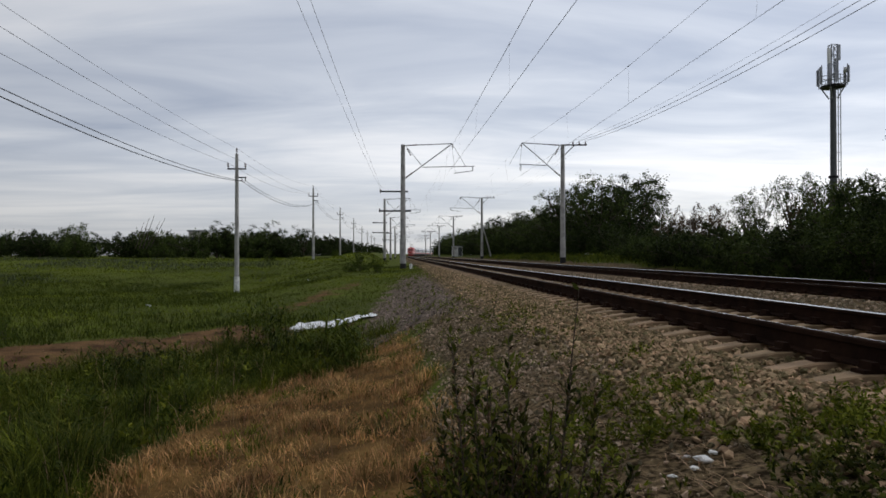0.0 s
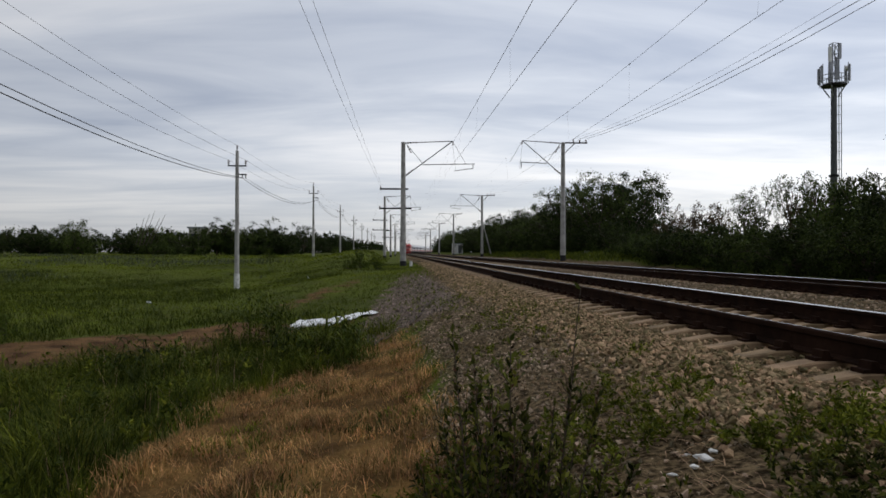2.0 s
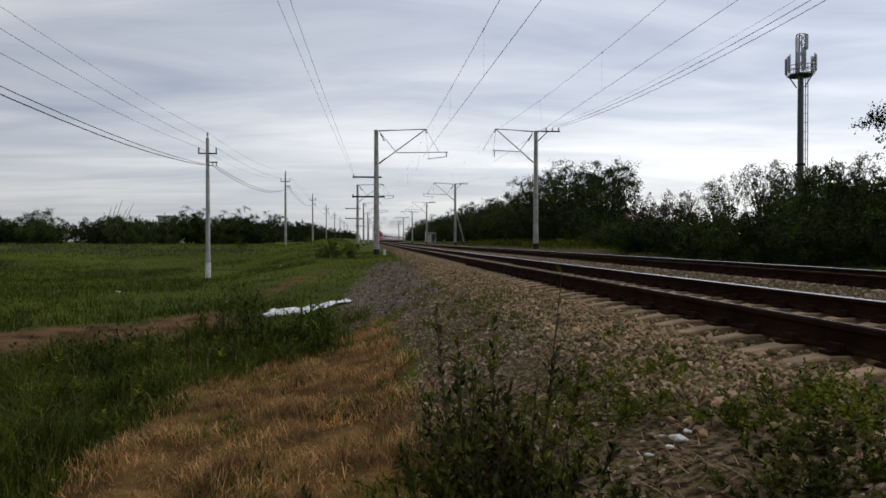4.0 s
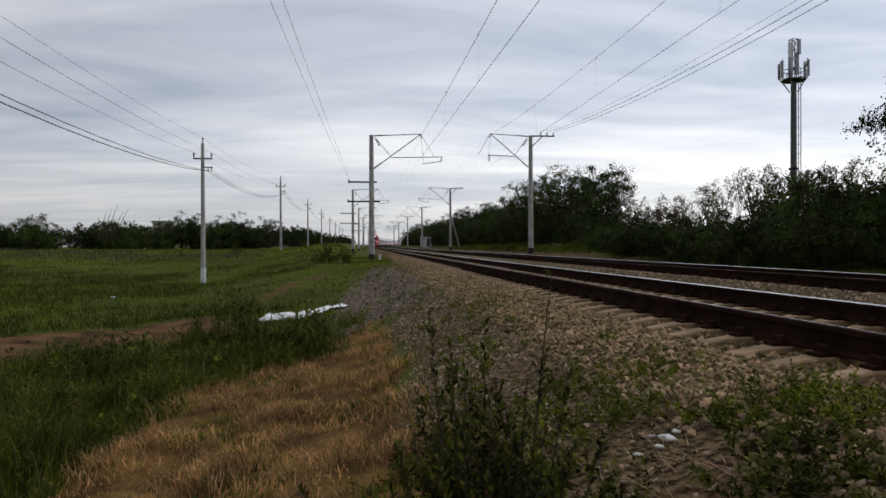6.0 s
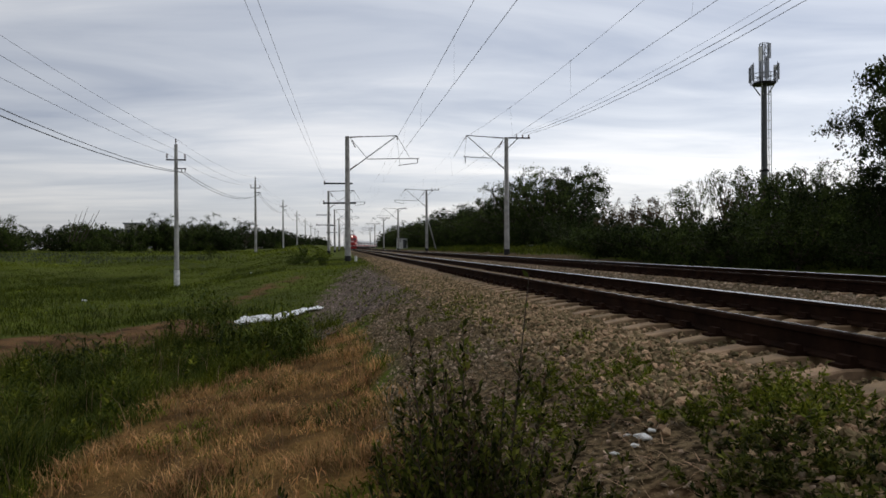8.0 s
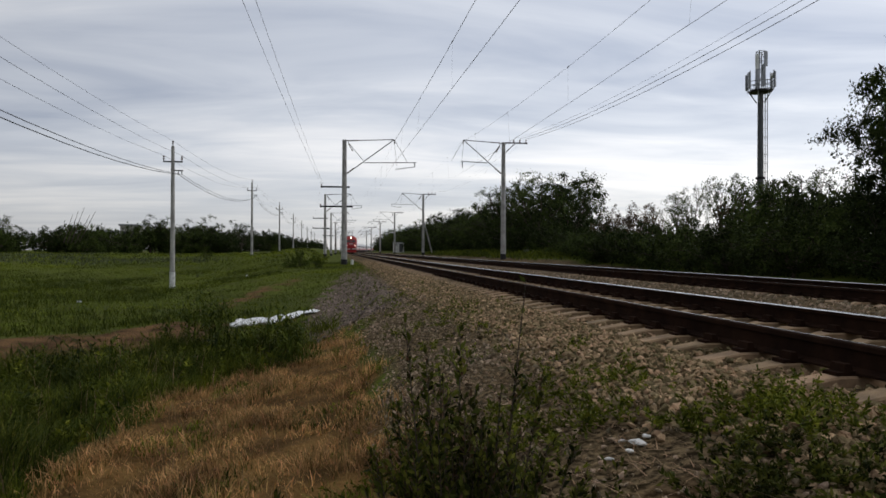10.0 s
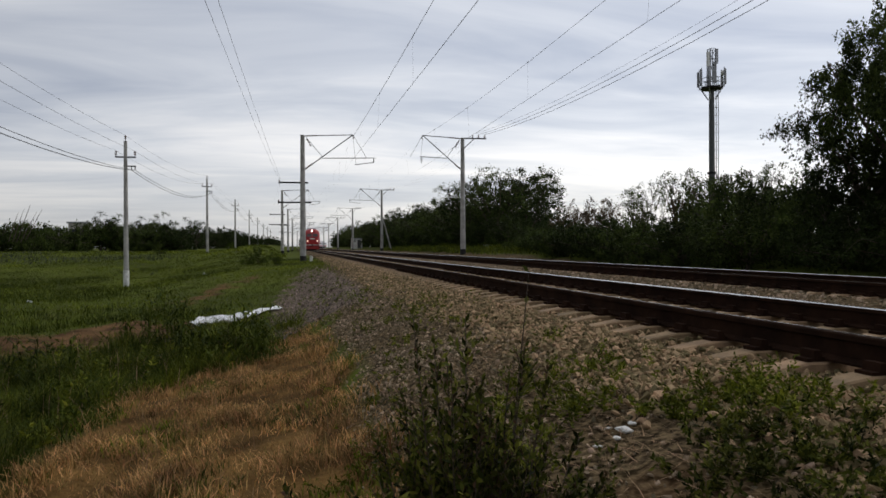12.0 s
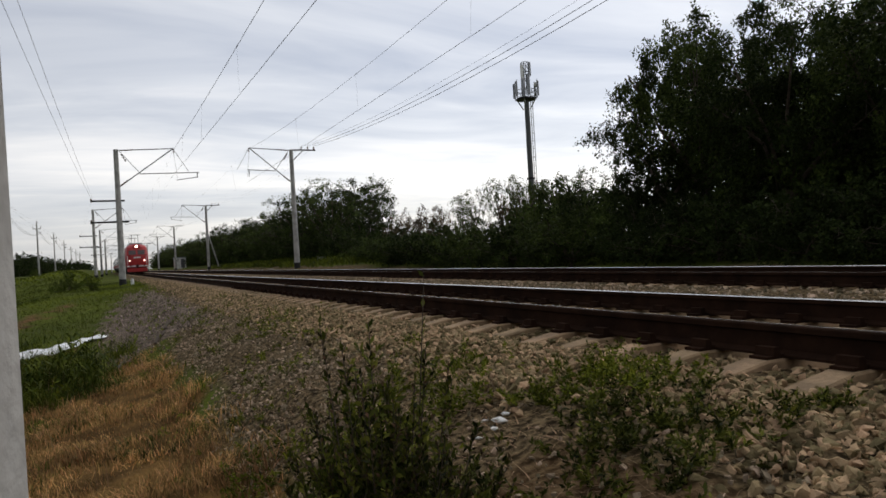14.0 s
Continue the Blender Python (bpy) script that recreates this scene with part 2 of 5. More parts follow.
def bend_np(y):
    d = np.clip(y - CURVE_Y, 0, 1200)
    return CURVE_R - np.sqrt(CURVE_R ** 2 - d ** 2)


def sstep(a, b, v):
    t = np.clip((v - a) / (b - a), 0, 1)
    return t * t * (3 - 2 * t)


def wave(x, y, s):
    return (np.sin(x * 1.7 * s + 1.3 * np.sin(y * 0.9 * s)) + np.sin(y * 1.3 * s + 2.1 + 1.7 * np.sin(x * 0.7 * s))) * 0.5


NEAR_X = [-60, -25, -12, -8, -5, -3, -1.5, -0.5, 0.1, 0.45, 0.95, 1.6, 2.2, 2.5, 2.85, 3.05, 3.3, 4.5, 5.4, 6.0, 6.6, 7.6, 8.0, 9.3, 10.3, 10.8, 11.5, 13, 16, 30, 80]
NEAR_Z = [-1.3, -1.4, -1.45, -1.45, -1.42, -1.35, -1.2, -1.05, -0.92, -0.72, -0.48, -0.325, -0.256, -0.246, -0.238, -0.238, -0.29, -0.29, -0.225, -0.205, -0.20, -0.20, -0.25, -0.25, -0.26, -0.27, -0.3, -0.15, 0.2, 0.4, 0.4]
FAR_X = [-60, -25, -12, -8, -5, -3, -1.5, -0.5, 0.1, 0.5, 0.95, 1.6, 2.2, 2.5, 2.85, 3.05, 3.3, 4.5, 5.4, 6.0, 6.6, 7.6, 8.0, 9.3, 10.3, 10.8, 11.5, 13, 16, 30, 80]
FAR_Z = [-1.5, -1.6, -1.6, -1.5, -0.95, -0.62, -0.48, -0.44, -0.42, -0.41, -0.40, -0.335, -0.256, -0.246, -0.238, -0.238, -0.29, -0.29, -0.225, -0.205, -0.20, -0.20, -0.25, -0.25, -0.26, -0.27, -0.1, 0.15, 0.5, 0.6, 0.6]


def ground_z(x, y):
    x, y = np.asarray(x, float), np.asarray(y, float)
    xs = x - bend_np(y)
    zn, zf = np.interp(xs, NEAR_X, NEAR_Z), np.interp(xs, FAR_X, FAR_Z)
    k = sstep(22, 44, y)
    z = zn * (1 - k) + zf * k
    # the meadow climbs gently away from the low strip
    left = 1 - sstep(-4.5, -0.4, xs)
    z = z + left * (1.55 * sstep(40, 78, y) + 0.35 * sstep(80, 160, y))
    z = z + (1 - sstep(-4, 0.6, xs)) * 0.07 * wave(x, y, 0.8) + (1 - sstep(-14, -6, xs)) * 0.12 * wave(x, y, 0.25) * sstep(18, 30, y)
    z = z + 0.045 * wave(x * 2.1, y * 1.4, 2.3) * sstep(12, 14, y) * (1 - sstep(30, 38, y)) * sstep(-1.2, -0.6, xs) * (1 - sstep(0.9, 1.5, xs))
    z = z + sstep(11, 13, xs) * 0.10 * wave(x, y, 0.5)
    return z


def gz(x, y):
    return float(ground_z(x, y))


def zones(x, y):
    """Shares of dry turf, bare earth, gravel and cinder on the ground."""
    w1, w2 = wave(x, y, 1.1), wave(x + 5, y - 3, 2.7)
    xs = x - bend_np(y)
    rim = np.interp(y, [0, 5, 7.5, 9, 9.8, 10.6, 12], [-1.9, -2.0, -2.35, -2.05, -1.4, -0.75, -0.6])   # edge of the tall green strip
    dry = sstep(-0.35, 0.35, x - rim + 0.30 * w1 + 0.18 * w2) * (1 - sstep(12.0, 14.0, y + 0.5 * w1)) * (1 - sstep(0.2, 0.8, x + 0.2 * w2 + 0.03 * y))
    far_edge = np.interp(x, [-9, -4], [15.4, 19.0])
    dirt = sstep(11.7, 12.9, y + 0.6 * w1 + 0.3 * w2 - 0.8 * np.clip(x + 5.7, 0, 3.5)) * (1 - sstep(-0.6, 0.7, y - far_edge + 0.7 * w1 + 0.4 * w2)) * (1 - sstep(-1.6, -0.6, x + 0.2 * w2))
    # bare scar along the foot of the bank, and brown soil among the weeds
    scar = np.exp(-(((x + 3.3 - 0.2 * (y - 28)) / 0.75) ** 2)) * sstep(21, 24, y + w1) * (1 - sstep(33, 38, y)) * (0.6 + 0.4 * w2)
    soil = sstep(0.55, 0.85, x + 0.1 * w2) * (1 - sstep(1.35, 1.75, x + 0.12 * w1)) * (1 - sstep(2.5, 3.3, y + 0.3 * w2))
    dirt = np.clip(dirt + scar + 0.8 * soil, 0, 1)
    toe = 0.35 + 0.15 * w1 + 0.038 * np.clip(y - 17, 0, 30)
    gravel = (1 - 0.5 * soil) * sstep(-0.35, 0.45, xs - toe) * (1 - sstep(11.8, 13.4, xs + 0.3 * w1))
    cinder = sstep(11.5, 15, y + w2) * (1 - sstep(30, 44, y)) * sstep(-0.3, 0.5, xs + 1.1 - 0.055 * (y - 14) + 0.3 * w2) * (1 - sstep(1.0, 1.6, xs))
    return dry, dirt, gravel, cinder


def make_ground():
    def axis(stops):
        return np.concatenate([np.arange(a, b, s) for a, b, s in stops] + [[stops[-1][1]]])
    xs = axis([(-1500, -300, 150), (-300, -60, 12), (-60, -16, 1.5), (-16, -4, 0.4), (-4, 3.2, 0.12), (3.2, 12, 0.5), (12, 40, 1.0), (40, 120, 8), (120, 1500, 120)])
    ys = axis([(-120, -8, 12), (-8, 0, 0.6), (0, 16, 0.14), (16, 50, 0.5), (50, 120, 2), (120, 500, 10), (500, 2600, 150)])
    X, Y = np.meshgrid(xs, ys)
    Z = ground_z(X, Y)
    Z += 0.02 * np.sin(X * 9 + 3 * np.sin(Y * 5)) * np.sin(Y * 8) * (np.abs(X) < 6) * (Y < 20)
    nx, ny = len(xs), len(ys)
    verts = np.stack([X, Y, Z], -1).reshape(-1, 3)
    idx = np.arange(nx * ny).reshape(ny, nx)
    faces = np.stack([idx[:-1, :-1], idx[:-1, 1:], idx[1:, 1:], idx[1:, :-1]], -1).reshape(-1, 4)
    me = bpy.data.meshes.new("ground")
    me.from_pydata(verts.tolist(), [], faces.tolist())
    me.shade_smooth()
    dry, dirt, gravel, cinder = zones(X, Y)
    col = np.stack([dry, dirt, gravel, cinder], -1).reshape(-1, 4).astype(np.float32)
    at = me.color_attributes.new("cover", "FLOAT_COLOR", "POINT")
    at.data.foreach_set("color", col.ravel())
    mt = bpy.data.materials.new("ground_cover")
    mt.use_nodes = True
    nt = mt.node_tree
    N, L = nt.nodes.new, nt.links.new
    b = nt.nodes["Principled BSDF"]
    b.inputs["Roughness"].default_value = 0.95
    b.inputs["Specular IOR Level"].default_value = 0.02
    geo, att, sep = N("ShaderNodeNewGeometry"), N("ShaderNodeAttribute"), N("ShaderNodeSeparateColor")
    att.attribute_name = "cover"
    L(att.outputs["Color"], sep.inputs[0])

    def tex(scale, detail=6):
        n = N("ShaderNodeTexNoise")
        n.inputs["Scale"].default_value, n.inputs["Detail"].default_value = scale, detail
        L(geo.outputs["Position"], n.inputs["Vector"])
        return n.outputs[0]

    t_big, t_mid, t_fine = tex(0.12), tex(1.6), tex(22)

    def two(c1, c2, t, lo=0.38, hi=0.62):
        r = N("ShaderNodeValToRGB")
        r.color_ramp.elements[0].position, r.color_ramp.elements[0].color = lo, (*c1, 1)
        r.color_ramp.elements[1].position, r.color_ramp.elements[1].color = hi, (*c2, 1)
        L(t, r.inputs[0])
        return r.outputs[0]

    def mix(a, bb, f):
        n = N("ShaderNodeMix")
        n.data_type = "RGBA"
        L(f, n.inputs["Factor"])
        L(a, n.inputs["A"])
        L(bb, n.inputs["B"])
        return n.outputs["Result"]

    def broken(f, t, k=0.9):
        a = N("ShaderNodeMath")
        a.operation = "MULTIPLY_ADD"
        L(t, a.inputs[0])
        a.inputs[1].default_value, a.inputs[2].default_value = k, -k / 2
        s = N("ShaderNodeMath")
        s.operation = "ADD"
        L(f, s.inputs[0])
        L(a.outputs[0], s.inputs[1])
        r = N("ShaderNodeMapRange")
        r.inputs["From Min"].default_value, r.inputs["From Max"].default_value = 0.3, 0.7
        L(s.outputs[0], r.inputs["Value"])
        return r.outputs[0]

    green = mix(two((0.050, 0.068, 0.014), (0.108, 0.136, 0.018), t_big), two((0.036, 0.040, 0.014), (0.078, 0.080, 0.024), t_mid), two((0, 0, 0), (0.7, 0.7, 0.7), t_mid))
    c = mix(green, two((0.085, 0.049, 0.019), (0.215, 0.124, 0.044), t_mid), broken(sep.outputs[0], t_mid))
    c = mix(c, two((0.060, 0.034, 0.018), (0.160, 0.092, 0.044), t_mid), broken(sep.outputs[1], t_mid, 0.5))
    c = mix(c, two((0.030, 0.021, 0.011), (0.165, 0.120, 0.068), t_fine), broken(sep.outputs[2], t_mid, 0.5))
    c = mix(c, two((0.068, 0.052, 0.041), (0.215, 0.168, 0.132), t_fine), broken(att.outputs["Alpha"], t_mid, 1.3))
    grain = N("ShaderNodeHueSaturation")
    L(c, grain.inputs["Color"])
    ma = N("ShaderNodeMath")
    ma.operation = "MULTIPLY_ADD"
    ma.inputs[1].default_value, ma.inputs[2].default_value = 1.1, 0.45
    L(t_fine, ma.inputs[0])
    L(ma.outputs[0], grain.inputs["Value"])
    L(grain.outputs[0], b.inputs["Base Color"])
    bp = N("ShaderNodeBump")
    bp.inputs["Strength"].default_value, bp.inputs["Distance"].default_value = 0.8, 0.04
    L(t_fine, bp.inputs["Height"])
    L(bp.outputs[0], b.inputs["Normal"])
    me.materials.append(mt)
    return tagged(new("ground", me), "rough ground of green grass, dry turf, bare earth and gravel", "ground", kind="structure")


make_ground()


# ---- tracks ----
RAIL_PROFILE = [(-0.075, -0.18), (0.075, -0.18), (0.075, -0.165), (0.012, -0.145), (0.010, -0.05), (0.037, -0.038), (0.037, -0.008), (0.030, 0.0), (-0.030, 0.0), (-0.037, -0.008), (-0.037, -0.038), (-0.010, -0.05), (-0.012, -0.145), (-0.075, -0.165)]
RAIL_YS = [-40, -20] + list(range(-8, 60, 4)) + list(range(60, 240, 30)) + list(range(240, 760, 20))


def sweep(name, x0, mat, parent, profile, closed=True):
    verts, faces, n = [], [], len(profile)
    for y in RAIL_YS:
        for px, pz in profile:
            verts.append((x0 + px + bend(y), y, pz))
    for i in range(len(RAIL_YS) - 1):
        for k in range(n if closed else n - 1):
            j = (k + 1) % n
            faces.append((i * n + k, i * n + j, (i + 1) * n + j, (i + 1) * n + k))
    return raw(name, verts, faces, mat, parent)


def sleeper_mesh():
    bm = bmesh.new()
    # prestressed sleeper: higher rail seats, lower waist
    prof = [(-1.36, -0.262), (-1.33, -0.243), (-0.96, -0.186), (-0.52, -0.186), (-0.35, -0.232), (0.35, -0.232), (0.52, -0.186), (0.96, -0.186), (1.33, -0.243), (1.36, -0.262)]
    rows = []
    for x, z in prof:
        rows.append([bm.verts.new(p) for p in ((x, -0.105, -0.40), (x, -0.088, z - 0.012), (x, -0.075, z), (x, 0.075, z), (x, 0.088, z - 0.012), (x, 0.105, -0.40))])
    for a, b in zip(rows, rows[1:]):
        for k in range(5):
            bm.faces.new((a[k], b[k], b[k + 1], a[k + 1]))
    bm.faces.new(rows[0])
    bm.faces.new(rows[-1][::-1])
    me = bpy.data.meshes.new("sleeper")
    bm.to_mesh(me)
    bm.free()
    me.materials.append(SLEEPER)
    return me


def fastening_mesh():
    prof = [(-0.20, -0.195), (-0.20, -0.165), (-0.15, -0.165), (-0.145, -0.115), (-0.10, -0.115), (-0.09, -0.158), (0.09, -0.158), (0.10, -0.115), (0.145, -0.115), (0.15, -0.165), (0.20, -0.165), (0.20, -0.195)]
    bm = bmesh.new()
    r1, r2 = ([bm.verts.new((x, y, z)) for x, z in prof] for y in (-0.065, 0.065))
    for k in range(12):
        j = (k + 1) % 12
        bm.faces.new((r1[k], r1[j], r2[j], r2[k]))
    bm.faces.new(r1[::-1])
    bm.faces.new(r2)
    me = bpy.data.meshes.new("fastening")
    bm.to_mesh(me)
    bm.free()
    me.materials.append(RUST)
    return me


STEP = 0.513


def make_track(cx, label):
    tr = tagged(empty("railway_track"), label, "railway track", "railway tracks")
    for off in (-0.76, 0.76):
        r = sweep("rail", cx + off, RUST, tr, RAIL_PROFILE)
        # running band: worn bright over the top and the gauge corner
        g = 1 if off < 0 else -1
        band = [(0.0388 * g, -0.0060), (0.0312 * g, 0.0016), (0.004 * g, 0.0030), (0.004 * g, -0.003), (0.020 * g, -0.006)]
        sweep("rail_head", cx + off, RAILTOP, r, band if g > 0 else band[::-1])
    return tr


track_near = make_track(T1, "railway track with rusty rails on concrete sleepers in ballast")
track_far = make_track(T2, "second railway track with dark rails on concrete sleepers")


def lay_sleepers(tr, cx, y0, y1):
    """Sleepers one by one on the near stretch, joined beyond."""
    me, fm = sleeper_mesh(), fastening_mesh()
    n0, n1 = int(y0 / STEP), int(y1 / STEP)
    for i in range(n0, n1):
        ob = new("sleeper", me)
        ob.parent = tr
        ob.matrix_basis = pose(cx + 0.012 * math.sin(i * 7.1), i * STEP + 0.26, 0.004 * math.sin(i * 5.3), 0, 0, 0.6 * math.sin(i * 3.7))
        if i * STEP < 22:
            for off in (-0.76, 0.76):
                f = new("fastening", fm)
                f.parent = tr
                f.matrix_basis = pose(cx + off, i * STEP + 0.26, 0)
    bm = bmesh.new()
    for i in range(n1, int(170 / STEP)):
        add_box(bm, cx - 1.35, cx + 1.35, i * STEP - 0.1, i * STEP + 0.1, -0.35, -0.19)
    tagged(part("sleeper_rest", bm, SLEEPER, tr), kind="stuff")


# ---- masts of the overhead line ----
def catenary_mast(x, y, side, height, label, arms=True, reach=3.3, wires3=False, ext=1.5):
    """Tapered concrete mast; side +1 carries its bracket towards +x, -1 towards -x."""
    z0 = gz(x, y) - 0.25
    e = tagged(empty("catenary_mast", x, y, 0), label, "mast", "masts of the overhead line")
    top = height
    rod("pole", (0, 0, z0), (0, 0, top), 0.205, CONCRETE, e, 0.135, 14)
    rod("tarred_foot", (0, 0, z0), (0, 0, z0 + 0.65), 0.215, BLACKTAR, e, 0.211, 14, "black tarred foot")
    s = side
    tip = (s * reach, 0, top + 0.10)
    rod("tie_rod", (s * 0.12, 0, top - 0.05), tip, 0.028, DARKIRON, e)
    beads("tie_insulator", (s * 0.25, 0, top - 0.05), (s * 1.0, 0, top), 4, 0.06, PORCELAIN, e)
    low = (s * 0.15, 0, top - 2.25)
    rod("bracket_strut", low, tip, 0.035, GALV, e)
    beads("strut_insulator", (s * 0.2, 0, top - 2.2), (s * 0.65, 0, top - 1.85), 3, 0.07, PORCELAIN, e)
    mid = Vector(low).lerp(Vector(tip), 0.36)
    rod("brace", (s * 0.2, 0, top - 0.1), mid, 0.02, GALV, e)
    beads("brace_insulator", (s * 0.28, 0, top - 0.25), (s * 0.55, 0, top - 0.75), 3, 0.06, PORCELAIN, e)
    zr = top - 1.47
    st = Vector(low).lerp(Vector(tip), 0.36)
    rod("registration_arm", (st.x, 0, zr - 0.02), (s * (reach + ext), 0, zr + 0.06), 0.03, GALV, e)
    rod("drop_bracket", (s * (reach + ext - 0.12), 0, zr + 0.03), (s * (reach + ext - 0.12), 0, zr - 0.26), 0.03, DARKIRON, e)
    rod("steady_arm", (s * (reach + ext - 0.12), 0, zr - 0.24), (s * (reach + 0.1), 0, zr - 0.42), 0.022, DARKIRON, e)
    rod("hanger", tip, (s * (reach + 0.9), 0, zr + 0.05), 0.012, WIRE, e)
    rod("hanger", (tip[0], 0, tip[2] - 0.15), (s * (reach + 0.2), 0, zr - 0.40), 0.008, WIRE, e)
    beads("messenger_insulator", tip, (tip[0] + 0.05 * s, 0, tip[2] - 0.3), 2, 0.06, PORCELAIN, e)
    if arms:
        for za, l, r in ((top - 3.13, -1.55, 0.35), (top - 4.43, -1.6, 0.55)):
            box("cross_arm", (l, r, -0.06, 0.06, za - 0.05, za + 0.05), DARKIRON, e)
            rod("arm_pin", (l + 0.05, 0, za - 0.08), (l + 0.05, 0, za + 0.16), 0.04, PORCELAIN, e)
    if ext == 1.5 and wires3 and 90 < y < 100:
        rod("raking_strut", (0.1, 0, 4.6), (1.3, 0, 0.1), 0.09, CONCRETE, e)
    if wires3:
        rod("outer_arm", (-s * 0.1, 0, top - 0.02), (-s * 1.75, 0, top - 0.02), 0.05, DARKIRON, e)
        rod("outer_brace", (-s * 0.12, 0, top - 0.75), (-s * 0.85, 0, top - 0.05), 0.03, DARKIRON, e)
        for k in (0.75, 1.2, 1.65):
            beads("pin_insulator", (-s * k, 0, top), (-s * k, 0, top + 0.24), 2, 0.075, PORCELAIN, e)
    return e


def box_label(n):
    return "grey concrete overhead line mast with a bracket " + n


LEFT_YS = [0.45, 47.6, 94, 140, 186, 232, 280, 330]
RIGHT_YS = [2.0, 49.7, 96.7, 144, 191, 238, 285, 335]


def left_x(y):
    return {0.45: -0.69, 47.6: 0.54, 94: -1.35, 140: -0.85}.get(y, 0.0) + bend(y)


masts_l, masts_r = [], []
for i, y in enumerate(LEFT_YS):
    if i == 0:
        masts_l.append(catenary_mast(left_x(y), y, 1, 7.95, "concrete overhead line mast standing close beside the dry grass", True, 4.4))
    else:
        masts_l.append(catenary_mast(left_x(y), y, 1, 7.92, box_label("beside the near track"), i < 4))
for i, y in enumerate(RIGHT_YS):
    masts_r.append(catenary_mast(11.85 + bend(y), y, -1, 8.35, box_label("and three pin insulators"), False, 2.9, True, 0.2 if i == 1 else 1.5))


def make_wires():
    def run(label, pts, sag, r, cat="overhead wire"):
        e = tagged(empty("overhead_wire"), label, cat, "overhead wires")
        for a, b in zip(pts, pts[1:]):
            span("wire_span", a, b, sag, r if b[1] < 60 else r * 0.22, WIRE, e)
    SAG = {"near": 0.25, "far": 0.65}
    ml, mr = [], []
    for i, y in enumerate(LEFT_YS):
        zz = 0.25 * (-1) ** i
        ml.append((T1 + bend(y), y, 8.0, zz))
    for i, y in enumerate(RIGHT_YS):
        mr.append((T2 + bend(y), y, 8.2, -0.25 * (-1) ** i))
    for rows, lab in ((ml, "near"), (mr, "far")):
        mess = [(x, y, z) for x, y, z, k in rows]
        cont = [(x + k, y, 6.18) for x, y, z, k in rows]
        first = (mess[0][0], -45, mess[0][2]), (cont[0][0], -45, 6.18)
        run("dark messenger wire above the " + lab + " track", [first[0]] + mess, SAG[lab], 0.009 if lab == "near" else 0.006)
        run("dark contact wire above the " + lab + " track", [first[1]] + cont, 0.03, 0.008 if lab == "near" else 0.0065)
        e = tagged(empty("dropper_wires"), "thin droppers between the wires of the " + lab + " track", "overhead wire", kind="stuff")
        for a, b, c, d in zip(mess, mess[1:], cont, cont[1:]):
            for u in (0.12, 0.3, 0.5, 0.7, 0.88):
                if a[1] > 60:
                    break
                p, q = Vector(a).lerp(Vector(b), u), Vector(c).lerp(Vector(d), u)
                p.z -= SAG[lab] * 4 * u * (1 - u)
                rod("dropper", p, q, 0.0022, WIRE, e, sides=4)
                beads("clamp", p - Vector((0, 0.12, 0)), p + Vector((0, 0.12, 0)), 2, 0.02, WIRE, e)
    for k in (0.75, 1.2, 1.65):
        run("feeder wire on the pin insulators of the far masts", [(11.85 + k + bend(y), y, 8.62) for y in [-45] + RIGHT_YS], 1.0, 0.011 if k > 1 else 0.005)
    for dx, dz in ((0, 0), (0.33, 0.0)):
        run("feeder wire on the cross arms of the near masts", [(-2.25 + dx, -45, 5.95)] + [(left_x(y) - (1.5 if y > 10 else 1.55) + dx * (1 if y < 10 else 0.3), y, 4.98 if y > 10 else 5.95) for y in LEFT_YS[:5]], 0.25, 0.0045)


make_wires()


# ---- telegraph poles ----
def telegraph_pole(x, y, h, label):
    z0 = gz(x, y)
    e = tagged(empty("telegraph_pole", x, y, z0), label, "utility pole", "utility poles across the meadow")
    rod("shaft", (0, 0, -0.3), (0, 0, h), 0.14, CONCRETE, e, 0.085, 10)
    if y < 45:
        rod("white_base", (0, 0, -0.3), (0, 0, 0.85), 0.152, WHITEWASH, e, 0.149, 10, "whitewashed foot")
    rod("top_spike", (0, 0, h), (0, 0, h + 0.22), 0.02, DARKIRON, e)
    beads("top_insulator", (0, 0, h + 0.1), (0, 0, h + 0.32), 2, 0.06, PORCELAIN, e)
    box("cross_arm", (-0.50, 0.50, -0.04, 0.04, h - 0.86, h - 0.79), DARKIRON, e)
    for s in (-0.46, 0.46):
        rod("pin", (s, 0, h - 0.82), (s, 0, h - 0.66), 0.018, DARKIRON, e)
        beads("insulator", (s, 0, h - 0.72), (s, 0, h - 0.50), 2, 0.07, PORCELAIN, e)
    box("lower_arm", (-0.1, 0.52, -0.03, 0.03, h - 1.32, h - 1.26), DARKIRON, e)
    for s in (0.28, 0.46):
        rod("hook", (s, 0, h - 1.3), (s, 0, h - 1.5), 0.025, DARKIRON, e)
    return e


POLE_YS = [1.0, 39.5, 76, 113, 150, 187, 224, 262, 300]
for i, y in enumerate(POLE_YS):
    telegraph_pole(-8.6, y, 7.75 if i == 0 else 7.55, "concrete utility pole with a whitewashed foot in the meadow" if y < 45 else "slim grey utility pole across the meadow")


def service_pole(x, y, h):
    z0 = gz(x, y)
    e = tagged(empty("service_pole", x, y, z0), "dark wooden service pole with a cross arm among the trees", "utility pole")
    rod("shaft", (0, 0, -0.3), (0, 0, h), 0.16, TIMBER, e, 0.11, 10)
    for k, zz in enumerate((h - 0.35, h - 1.1)):
        box("cross_arm", (-0.8, 0.8, -0.06, 0.06, zz, zz + 0.1), TIMBER, e)
        for s in (-0.7, 0.7):
            beads("insulator", (s, 0, zz + 0.1), (s, 0, zz + 0.34), 2, 0.09, PORCELAIN, e)


